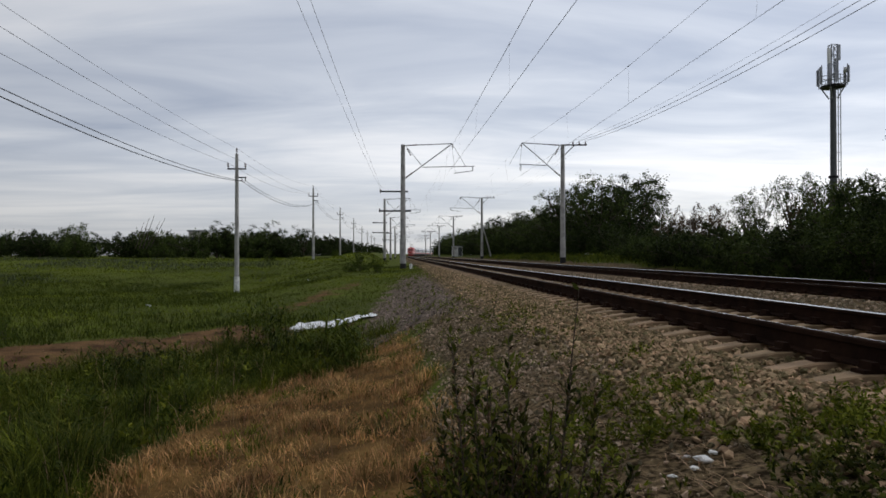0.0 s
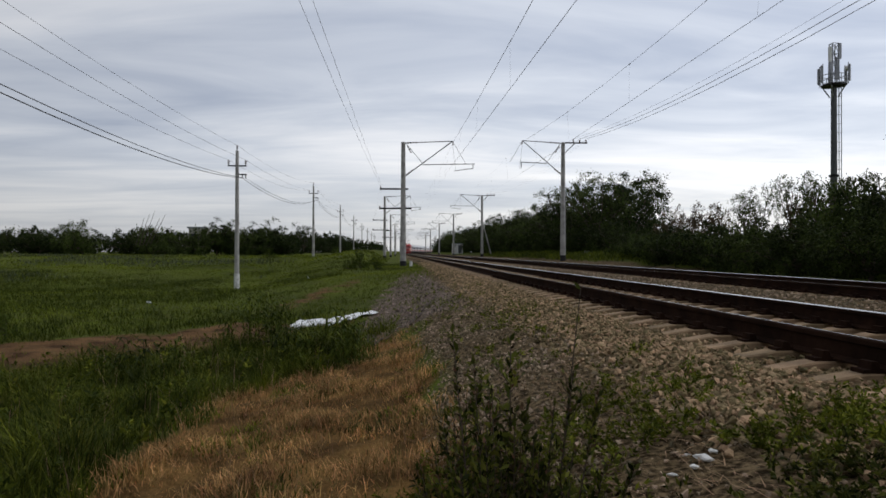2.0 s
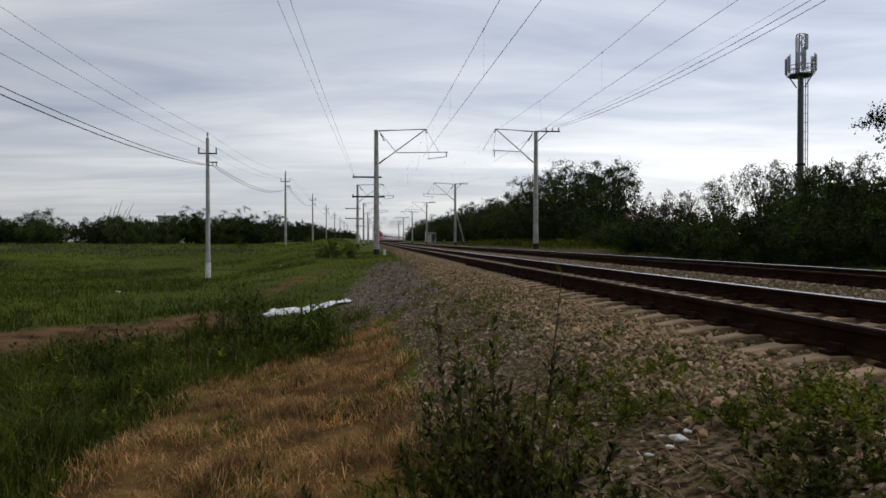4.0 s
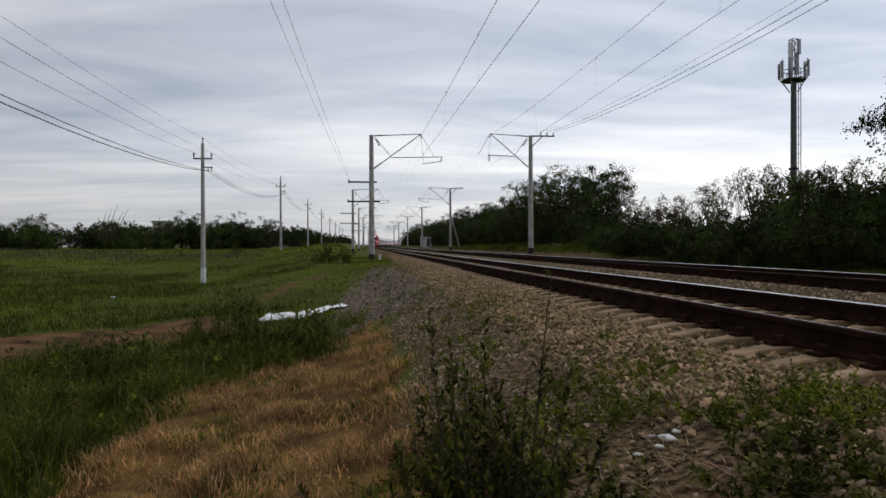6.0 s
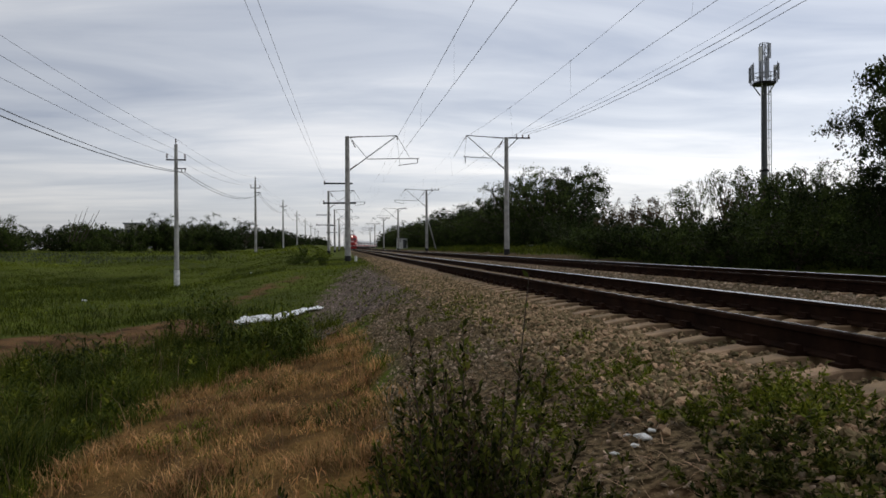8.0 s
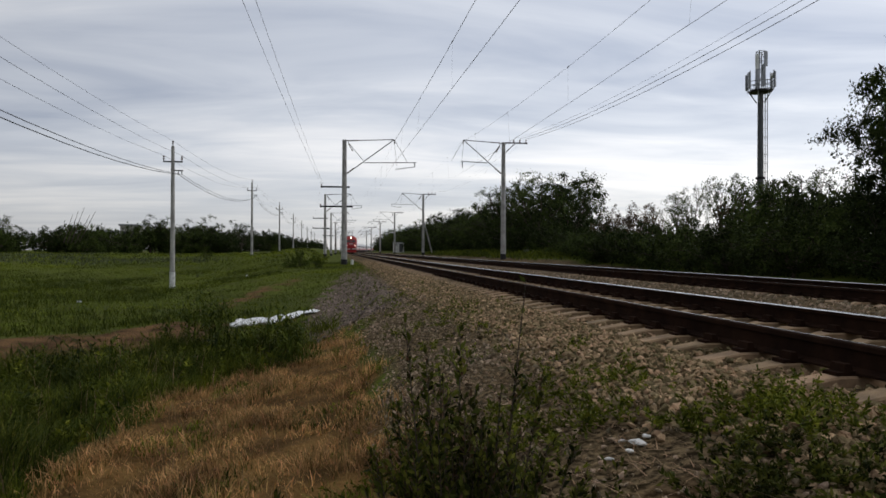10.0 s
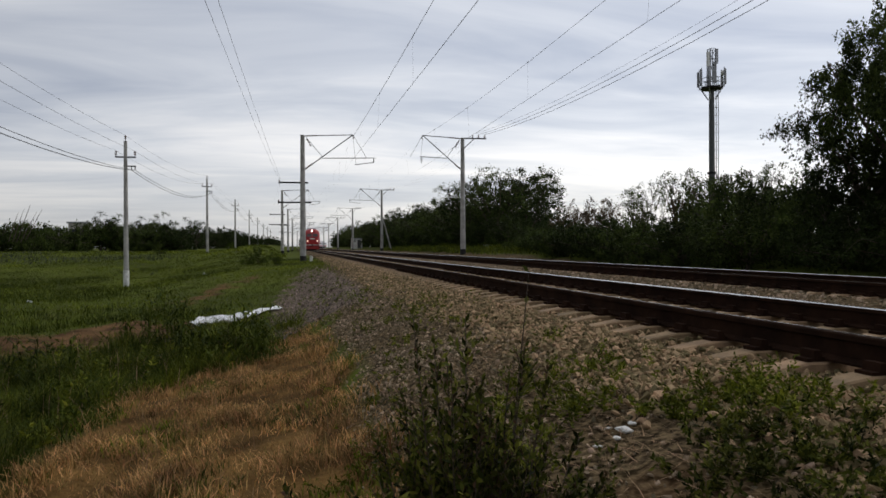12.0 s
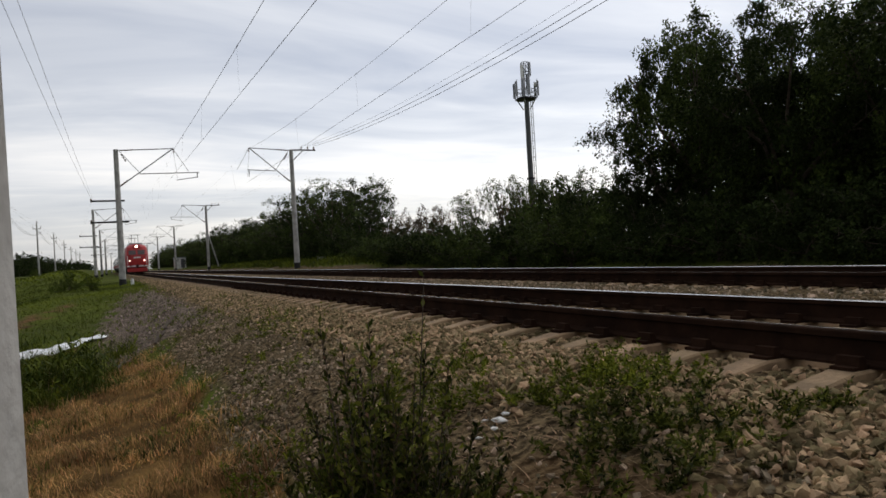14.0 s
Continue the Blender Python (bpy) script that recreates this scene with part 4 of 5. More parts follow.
SHRUBS_FAR = [
    tree_meshes(41, 3.4, 1.2, 0.15, LEAF2, 0.3, 10, 8, 60, 0.05, 0.05, 0.095),
    tree_meshes(42, 3.0, 1.1, 0.14, LEAF, 0.3, 10, 8, 60, 0.05, 0.05, 0.095),
    tree_meshes(43, 4.2, 0.8, 0.11, LEAF3, 0.4, 9, 8, 60, 0.08, 0.15),
]
TREES_AIRY = [
    tree_meshes(61, 5.5, 0.75, 0.12, LEAF, 0.9, 8, 6, 55, 0.2, 0.55, 0.06, 0.11),
    tree_meshes(62, 5.0, 0.7, 0.12, LEAF, 0.8, 8, 6, 55, 0.2, 0.6, 0.06, 0.11),
]
LOW_BUSH = tree_meshes(51, 1.2, 1.2, 0.055, BUSHY, 0.1, 9, 9, 50, 0.05, 0.05)


def plant(meshes, name, x, y, s, rz, label, group, cat, sz=1.0):
    e = tagged(empty(name), label, cat, group)
    e.matrix_basis = pose(x, y, gz(x, y) - 0.05, 0, 0, rz) @ Matrix.Diagonal((s, s, s * sz, 1))
    for nm, me in (("trunk", meshes[0]), ("crown", meshes[1])):
        o = new(nm, me)
        o.parent = e
    return e


def airy_tree(k, x, y, h, rz=0):
    return plant(TREES_AIRY[k % 2], "tree", x, y, h / (5.5, 5.0)[k % 2], rz, "slender green tree with gaps in its crown", "trees along the line", "tree")


def tree(k, x, y, h, rz=0, label="leafy green tree beside the railway", wide=1.0):
    hh = (7.5, 7.0, 6.5, 8.0)[k % 4]
    s = h / hh
    return plant((TREES if x > 0 and y < 30 else TREES_FAR)[k % 4], "tree", x, y, s * wide, rz, label, "trees along the line", "tree", 1 / wide)


def shrub(k, x, y, h, rz=0, label="dense dark green shrub", wide=1.0):
    s = h / (3.4, 3.0, 4.2)[k % 3]
    return plant((SHRUBS if x > 0 and y < 26 else SHRUBS_FAR)[k % 3], "shrub", x, y, s * wide, rz, label, "shrubs along the line", "shrub", 1 / wide)


def right_bank():
    rng = random.Random(3)
    big = "large dark leafy tree close behind the far track"
    for k, x, y, h, w in ((0, 17.7, 16.3, 7.5, 0.9), (3, 20.6, 18.6, 8.0, 0.8), (1, 16.75, 18.4, 6.1, 0.82), (2, 16.8, 17.2, 7.1, 0.8), (1, 16.2, 13.2, 6.0, 1.0), (0, 17.6, 11.2, 6.3, 1.0), (2, 20.5, 14.0, 7.1, 0.9), (1, 17.0, 8.5, 7.0, 1.1), (3, 21.5, 11.5, 7.6, 1.0), (1, 18.8, 13.4, 6.7, 1.0), (3, 17.5, 4.5, 7.5, 1.0), (0, 16.5, 0.0, 7.5, 1.0)):
        tree(k, x, y, h, 57 * k + 13 * x, big, w)
    for x, y, h, k in ((16.6, 16.8, 2.8, 0), (17.2, 14.0, 2.8, 1), (17.4, 10.5, 3.0, 0), (15.6, 21.0, 2.4, 0), (17.8, 23.2, 2.8, 1), (16.4, 18.8, 3.0, 0), (17.2, 7.5, 2.8, 0), (17.0, 3.5, 2.8, 0), (18.5, 27.5, 3.0, 1), (17.6, 12.3, 2.4, 1), (17.0, 15.5, 2.4, 0), (15.0, 19.6, 2.0, 1), (19.5, 15.5, 3.0, 0), (20.5, 12.5, 3.0, 0), (19.5, 10.0, 3.0, 1)):
        shrub(k, x, y, h, x * 77 + y * 31, wide=1.2)
    for k in range(34):
        y = 1.0 + k * 1.35
        # up to y 17.5 only dark leaves, standing in for shade under the crowns
        shrub(k % 2 if y > 17.5 else 0, (13.0 if y > 17.5 else 13.5) + rng.uniform(-0.3, 0.5) + max(0, y - 30) * 0.12, y, rng.uniform(1.1, 1.9), rng.uniform(0, 360), "low dark shrub beside the far track", 1.5)
    # middle thicket below the phone mast
    for x, y, h, k in ((20, 33, 2.4, 0), (22.5, 36, 3.0, 1), (24, 40, 3.4, 0), (18.4, 42, 3.4, 2), (19.5, 43, 3.4, 2), (26, 37, 3.6, 1), (27, 43, 3.6, 0), (19, 47, 3.2, 2), (22, 30, 2.6, 1), (24.5, 33, 3.2, 0), (29, 40, 4.0, 1), (24.4, 40.5, 3.9, 2), (18.4, 38.5, 3.2, 0), (18.0, 35, 3.0, 1), (18.5, 30.5, 3.0, 0), (18.6, 44, 3.0, 0)):
        shrub(k, x, y, h * (0.92 if k == 2 else 0.48), x * 77 + y * 31, "shrub with brownish leaves" if k == 2 else "dense green shrub below the phone mast", 1.15)
    for k, x, y, h in ((1, 28.5, 45.0, 5.4), (0, 31.0, 43.0, 6.0), (1, 27.0, 37.0, 5.1), (1, 24.5, 39.0, 5.0), (0, 34.0, 44.0, 6.2), (0, 26.0, 41.5, 5.4), (1, 21.7, 42.0, 4.3), (0, 22.6, 44.5, 4.6), (1, 24.9, 42.5, 5.2)):
        airy_tree(k, x, y, h * 0.92, 40 * x)
    # belt of trees running away beside the line
    for k, x, y, h in ((0, 16.8, 58, 6.4), (1, 18.6, 63, 7.0), (3, 16.6, 67, 6.8), (2, 16.4, 74, 6.6), (3, 20.4, 61, 7.2), (0, 22.6, 66, 7.4)):
        tree(k, x, y, h, 67 * k + 9 * x, "rounded leafy tree in the belt beside the line", 1.1)
    for x, y in ((16.6, 54.5), (19, 56.5), (21.5, 58), (15.5, 61), (23, 60), (18, 60)):
        shrub(0, x, y, 3.0, x * 31, wide=1.2)
    for k in range(24):
        y = 50 + k * 3.2
        shrub(k % 2, 16.3 + rng.uniform(-0.4, 0.8), y, rng.uniform(2.0, 2.8), rng.uniform(0, 360), "dark shrub below the trees of the belt", 1.4)
    y = 84.0
    while y < 330:
        x = 17.6 + bend(y) + rng.uniform(-0.6, 1.0) + (y - 84) * 0.004
        h = rng.uniform(5.6, 7.0)
        tree(rng.randrange(4), x, y, h, rng.uniform(0, 360), "leafy tree in the long belt beside the line", 1.25)
        shrub(rng.randrange(2), x - 0.8, y + 3, 3.2, rng.uniform(0, 360), wide=1.3)
        if y < 200:
            tree(rng.randrange(4), x + 5, y + 3, h + 0.4, rng.uniform(0, 360), "leafy tree in the long belt beside the line", 1.2)
        y += 6.5 if y < 150 else 10


def left_bank():
    rng = random.Random(8)
    for i in range(64):
        x = -86 + i * 1.13
        y = rng.uniform(104, 122)
        if -15.5 < x or (-48 < x < -41 and i % 2):
            continue
        h = 2.0 if -35.5 < x < -29.5 else rng.uniform(3.2, 4.3)
        shrub(rng.randrange(2), x, y, h, rng.uniform(0, 360), "dark green bush along the far side of the meadow", 1.35)
    for k, x, y, h in ((1, -26.5, 108, 5.6), (2, -24.0, 110, 5.2), (0, -52, 118, 5.6), (2, -19.5, 118, 6.0), (1, -23.5, 121, 5.6), (3, -16.0, 125, 5.6), (2, -66, 112, 5.4)):
        tree(k, x, y, h, 50 * k + x, "bushy tree along the far side of the meadow", 1.2)
    for x, y, h in ((-14, 150, 4.2), (-12.5, 165, 4.2), (-15, 172, 5), (-18, 160, 4.5), (-11, 185, 4.0), (-11, 205, 4.0), (-20, 165, 4.8), (-22.5, 158, 4.6), (-16.5, 168, 4.6), (-25, 170, 4.8), (-9.5, 230, 4), (-7, 260, 4), (-8.5, 245, 4.2), (-14, 190, 4.6), (-6, 290, 4), (-90, 115, 5), (-96, 112, 5)):
        shrub(0, x, y, h, x * 17, "dark green bush along the far side of the meadow", 1.3)
    for x, y, h in ((-2.3, 47, 1.2), (-2.9, 46, 0.9), (-1.3, 50, 0.8), (-13.0, 75, 1.2), (-6.3, 76, 0.9), (-1.0, 42, 0.5), (-9.2, 17.5, 0.6)):
        plant(LOW_BUSH, "bush", x, y, h / 1.2, x * 99, "low green bush on the grassy bank", "low bushes in the meadow", "bush")
    # bare dead branches above the bushes
    bm = bmesh.new()
    for k in range(5):
        a = Vector((-37.5 + 0.5 * k, 106, 1.5))
        add_rod(bm, a, a + Vector((1.2 + 0.25 * k, 0, 4.0 + 0.5 * (k % 3))), 0.07, 0.02, 5)
    tagged(part("dead_tree", bm, BARK), "bare leafless dead tree among the bushes", "tree")


right_bank()
left_bank()


# ---- grass ----
def blades(name, rng, x, y, h, w, lean, mat, label, kind_cat="grass"):
    n = len(x)
    z = ground_z(x, y)
    a = rng.uniform(0, 2 * np.pi, n)
    side = np.stack([np.cos(a), np.sin(a), np.zeros(n)], 1) * (w * rng.uniform(0.6, 1.4, n))[:, None]
    b = a + np.pi / 2 + rng.normal(0, 0.4, n)
    ln = h * lean * rng.uniform(0.2, 1.6, n)
    out = np.stack([np.cos(b) * ln, np.sin(b) * ln, h], 1)
    p = np.stack([x, y, z - 0.02], 1)
    m = p + out * np.array([0.35, 0.35, 0.6])
    V = np.concatenate([np.stack([p - side, p + side, m + side * 0.8, m - side * 0.8], 1), np.stack([m - side * 0.8, m + side * 0.8, p + out + side * 0.08, p + out - side * 0.08], 1)], 1)
    ob = quads(name, V, 4, mat)
    return tagged(ob, label, kind_cat, kind="stuff")


def sow(rng, n, x0, x1, y0, y1, keep):
    x, y = rng.uniform(x0, x1, n), rng.uniform(y0, y1, n)
    k = rng.uniform(0, 1, n) < keep(x, y)
    return x[k], y[k]


def tufts(rng, x, y, per, spread):
    x2, y2 = np.repeat(x, per), np.repeat(y, per)
    return x2 + rng.normal(0, spread, len(x2)), y2 + rng.normal(0, spread, len(y2))


def make_grass():
    rng = np.random.default_rng(4)
    def green(x, y):
        d, e, g, c = zones(x, y)
        return np.clip(1 - d * 1.1 - e * 1.2 - g - c, 0, 1)
    def dry(x, y):
        return zones(x, y)[0]
    # the tall strip: tufts of three hues, tall and short by patches
    for share, mat, word, tall in ((9000, GRASS, "green", 1.0), (7000, GRASSD, "dark green", 1.12), (2600, GRASSY, "yellowing", 0.95)):
        x, y = sow(rng, share, -9, 0.0, 2.6, 16.0, green)
        n = len(x)
        patch = np.clip(0.55 + 0.55 * wave(x * 1.6, y * 1.6, 1.3) + 0.35 * wave(x + 2, y - 4, 3.4), 0.12, 1.3)
        th = tall * np.where(y < 6.5, 1.3, 1.0) * (0.10 + 0.30 * patch) * rng.uniform(0.55, 1.25, n)
        per = 9
        x, y = tufts(rng, x, y, per, 0.045)
        th = np.repeat(th, per) * rng.uniform(0.45, 1.1, n * per)
        blades("tall_grass", rng, x, y, th, 0.0046, 0.75, mat, "tall " + word + " grass growing in a strip beside the dry turf")
    # broad-leaved herbs standing in the strip
    x, y = sow(rng, 520, -8.5, -0.6, 3.2, 14.5, green)
    n = len(x)
    hh = rng.uniform(0.16, 0.46, n)
    k = 26
    u = rng.uniform(0.15, 1, (n, k))
    lx, ly = rng.normal(0, 0.10, n), rng.normal(0, 0.10, n)
    pos = np.stack([x[:, None] + lx[:, None] * u, y[:, None] + ly[:, None] * u, ground_z(x, y)[:, None] + hh[:, None] * u], -1).reshape(-1, 3)
    d = rng.normal(0, 1, (n * k, 3)) * np.array([1, 1, 0.3]) + np.array([0, 0, 0.55])
    V = blades_along(rng, pos, d, 0.075, 0.16)
    h1 = (n // 2) * k
    tagged(quads("strip_herbs", V[:h1], 4, WEED), "leafy green herbs standing in the tall grass", "weeds", kind="stuff")
    tagged(quads("strip_herbs", V[h1:], 4, GRASSD), "dark leafy herbs standing in the tall grass", "weeds", kind="stuff")
    # dry turf: matted short blades with bare and green patches
    def matted(x, y):
        return dry(x, y) * np.clip(0.6 + 0.6 * wave(x * 1.3, y * 1.3, 2.2) + 0.3 * wave(x, y, 5.1), 0.42, 1)
    x, y = sow(rng, 15000, -3.6, 1.2, 0.8, 14, matted)
    x, y = tufts(rng, x, y, 6, 0.045)
    blades("dry_grass", rng, x, y, rng.uniform(0.04, 0.16, len(x)) * np.clip(0.85 + 0.5 * wave(x, y, 3.0), 0.4, 1.4), 0.0036, 0.9, DRY, "short ochre dry grass on the turf")
    x, y = sow(rng, 7500, -3.6, 1.0, 0.8, 14, lambda x, y: dry(x, y) * np.clip(0.10 + 0.9 * wave(x * 1.2, y * 1.2, 1.9), 0, 1))
    x, y = tufts(rng, x, y, 7, 0.04)
    blades("green_sprigs", rng, x, y, rng.uniform(0.03, 0.11, len(x)), 0.005, 0.9, GRASS, "green sprigs growing among dry turf")
    x, y = sow(rng, 500, -3.2, 0.6, 2.0, 13, dry)
    blades("turf_stalks", rng, x, y, rng.uniform(0.12, 0.30, len(x)), 0.0022, 0.5, STRAW, "thin dead stalks standing in the dry turf", "dead grass")
    x, y = sow(rng, 44000, -42, -0.8, 16, 62, green)
    x, y = tufts(rng, x, y, 4, 0.15)
    blades("meadow_grass", rng, x, y, rng.uniform(0.04, 0.13, len(x)), 0.010, 1.0, MEADOW, "green meadow grass")
    x, y = sow(rng, 9000, -70, -1, 60, 105, green)
    x, y = tufts(rng, x, y, 3, 0.2)
    blades("far_meadow_grass", rng, x, y, rng.uniform(0.10, 0.22, len(x)), 0.04, 0.7, MEADOW, "green meadow grass far off")
    # scattered tufts and litter on the bare path
    x, y = sow(rng, 900, -9.5, -1.2, 11, 20, lambda x, y: zones(x, y)[1] * np.clip(0.3 + 0.7 * wave(x, y, 1.7), 0, 1))
    x, y = tufts(rng, x, y, 6, 0.05)
    blades("path_tufts", rng, x, y, rng.uniform(0.03, 0.12, len(x)), 0.006, 0.9, GRASSY, "thin tufts of grass on the bare path")
    x, y = sow(rng, 500, -9.5, -1.2, 11, 20, lambda x, y: zones(x, y)[1])
    blades("path_straw", rng, x, y, rng.uniform(0.01, 0.04, len(x)), 0.008, 5.0, STRAW, "dead stalks lying on the bare path", "dead grass")
    # rougher, darker growth in the hollow beyond the path and in patches of the meadow
    def rough(x, y):
        p = sstep(0.0, 0.5, 0.55 * wave(x * 0.5, y * 0.35, 0.8) + 0.45 * wave(x, y, 0.5) + 0.9 * sstep(-5, -13, x) * (1 - sstep(34, 60, y)) - 0.1)
        near_band = (1 - sstep(20.5, 26, y - 0.5 * x * 0.2 + wave(x, y, 0.9)))
        return green(x, y) * np.clip(p * 0.8 + 0.9 * near_band, 0, 1)
    x, y = sow(rng, 19000, -32, -2.0, 15.5, 56, rough)
    x, y = tufts(rng, x, y, 5, 0.10)
    blades("rough_grass", rng, x, y, rng.uniform(0.08, 0.30, len(x)), 0.009, 0.7, GRASSD, "dark green rough grass in the meadow")
    x, y = sow(rng, 9000, -60, -8, 46, 84, lambda x, y: sstep(0.15, 0.5, wave(x * 0.4, y * 1.2, 0.25)) * 0.8)
    x, y = tufts(rng, x, y, 4, 0.2)
    blades("herb_patch", rng, x, y, rng.uniform(0.15, 0.42, len(x)), 0.022, 0.5, SAGE, "grey-green herbs in patches of the meadow")
    x, y = sow(rng, 6000, 11.8, 17, 28, 100, lambda x, y: sstep(11.8, 13.6, x) * sstep(30, 48, y) * 0.8)
    x, y = tufts(rng, x, y, 4, 0.15)
    blades("bank_grass", rng, x, y, rng.uniform(0.15, 0.5, len(x)), 0.02, 0.5, GRASS, "green grass on the bank beyond the far track")
    # weeds creeping over the ballast slope
    for cx, cy, r, n, hh in ((2.12, 3.05, 0.27, 60, 0.13), (2.3, 3.3, 0.16, 14, 0.16), (1.9, 2.62, 0.20, 30, 0.13), (1.5, 2.3, 0.22, 26, 0.09), (1.25, 1.95, 0.2, 26, 0.10), (1.75, 2.15, 0.2, 22, 0.09), (2.42, 2.0, 0.10, 18, 0.12), (1.75, 3.2, 0.13, 18, 0.12), (1.25, 4.2, 0.18, 20, 0.10), (1.0, 3.6, 0.2, 22, 0.12), (1.7, 4.4, 0.2, 26, 0.13), (1.4, 3.7, 0.15, 16, 0.10), (0.85, 2.5, 0.15, 18, 0.14), (0.75, 3.0, 0.15, 20, 0.12), (1.35, 9.2, 0.40, 70, 0.16), (1.7, 10.8, 0.4, 40, 0.12), (0.6, 11.8, 0.5, 30, 0.12), (0.75, 5.5, 0.3, 20, 0.1), (1.7, 5.6, 0.2, 14, 0.10), (1.15, 6.4, 0.3, 26, 0.08), (0.8, 7.4, 0.3, 26, 0.10), (1.4, 7.8, 0.3, 22, 0.08), (0.7, 9.2, 0.35, 30, 0.10), (1.1, 12.5, 0.4, 34, 0.10), (0.9, 14.5, 0.5, 34, 0.10), (1.5, 14.0, 0.4, 26, 0.10), (0.5, 6.0, 0.25, 20, 0.10), (1.3, 17.5, 0.5, 30, 0.10), (0.6, 18.5, 0.6, 30, 0.10), (0.45, 4.3, 0.25, 20, 0.12)):
        x, y = rng.normal(cx, r, n), rng.normal(cy, r * 0.8, n)
        k = x < 2.45
        x, y = x[k], y[k]
        if cy >= 5:
            x, y = x[::2], y[::2]
        n, k = len(x), 60 if cy < 5 else 24
        top = hh * rng.uniform(0.2, 1.0, n) ** 1.5 * 1.5
        u = rng.uniform(0.05, 1, (n, k)) ** 0.8
        way = rng.normal(0, 1, (n, 4, 3))
        way[:, :, 2] = 0
        pick = way[np.arange(n)[:, None], rng.integers(0, 4, (n, k))]
        pos = np.stack([x, y, ground_z(x, y)], -1)[:, None] + pick * (0.055 * u)[:, :, None]
        pos[:, :, 2] += top[:, None] * u
        d = pick * 0.5 + rng.normal(0, 0.6, (n, k, 3)) + np.array([0, 0, 0.45])
        V = blades_along(rng, pos.reshape(-1, 3), d.reshape(-1, 3), 0.029 if cy < 5 else 0.034, 0.19)
        tagged(quads("weed_patch", V, 4, BUSHLEAF if cy < 2.7 else WEED), "low leafy green weeds growing on the gravel", "weeds", kind="stuff")
    x, y = sow(rng, 5200, 0.3, 2.3, 1.2, 6.0, lambda x, y: 1 - sstep(1.3, 2.2, x) * 0.9)
    blades("dead_stalks", rng, x, y, rng.uniform(0.01, 0.07, len(x)), 0.003, 4.0, STRAW, "dead brown stalks lying on gravel and earth", "dead grass")
    x, y = sow(rng, 5000, -0.8, 1.9, 14, 60, lambda x, y: (0.12 + 0.88 * sstep(24, 40, y)) * (1 - sstep(1.0, 1.9, x)))
    x, y = tufts(rng, x, y, 4, 0.06)
    blades("verge_grass", rng, x, y, rng.uniform(0.04, 0.13, len(x)), 0.010, 0.8, MEADOW, "thin short grass on the verge")
    x, y = sow(rng, 260, -7, -0.8, 4.5, 14, green)
    x, y = tufts(rng, x, y, 2, 0.02)
    blades("seed_stalks", rng, x, y, rng.uniform(0.25, 0.55, len(x)), 0.003, 0.4, STRAW, "pale dry stalks standing in the tall grass")


make_grass()


def reed_plant(x, y, h, n, seed):
    """A few upright stems with long leaves."""
    rng = np.random.default_rng(seed)
    z = gz(x, y)
    e = tagged(empty("tall_weed", x, y, z), "tall dark weed with long drooping leaves", "weed", "tall weeds by the sheet")
    for i in range(n):
        p = Vector((rng.normal(0, 0.12), rng.normal(0, 0.12), -0.03))
        t = p + Vector((rng.normal(0, 0.06), rng.normal(0, 0.06), h * rng.uniform(0.7, 1.05)))
        bm = bmesh.new()
        add_rod(bm, p, t, 0.007, 0.004, 5)
        part("stem", bm, GRASSD, e)
        c = np.array([tuple(p.lerp(t, u)) for u in np.linspace(0.25, 1, 9)])
        d = rng.normal(0, 1, (9, 3)) * np.array([1, 1, 0.2])
        d /= np.linalg.norm(d, axis=1)[:, None]
        L = rng.uniform(0.12, 0.26, (9, 1))
        s = np.cross(d, [0, 0, 1]) * 0.019
        m = c + d * L * 0.6 + np.array([0, 0, 0.05])
        V = np.concatenate([np.stack([c - s * 0.5, c + s * 0.5, m + s, m - s], 1), np.stack([m - s, m + s, c + d * L + s * 0.1 - [0, 0, 0.03], c + d * L - s * 0.1 - [0, 0, 0.03]], 1)], 1)
        tagged(quads("leaf_spray", V, 4, GRASSD, e), kind="stuff")


for _x, _y, _h, _n, _s in ((-2.25, 13.7, 1.0, 8, 11), (-2.6, 14.5, 1.1, 8, 12), (-1.95, 13.4, 0.95, 8, 13), (-0.85, 11.5, 0.8, 8, 14), (-2.45, 13.2, 0.95, 8, 15), (-3.0, 13.2, 0.8, 6, 16), (-1.75, 11.3, 0.75, 5, 1), (-1.5, 11.0, 0.7, 5, 2), (-2.0, 11.6, 0.8, 5, 3), (-0.75, 10.9, 0.75, 8, 4), (-0.6, 10.5, 0.6, 6, 5), (-3.3, 10.8, 0.7, 5, 6), (-1.2, 11.8, 0.6, 4, 7), (-4.1, 10.5, 0.7, 5, 8), (-3.7, 10.6, 0.75, 6, 9), (-5.4, 10.0, 0.7, 4, 10), (-6.3, 9.6, 0.65, 4, 17), (-2.8, 14.0, 1.0, 7, 18)):
    reed_plant(_x, _y, _h, _n, _s)


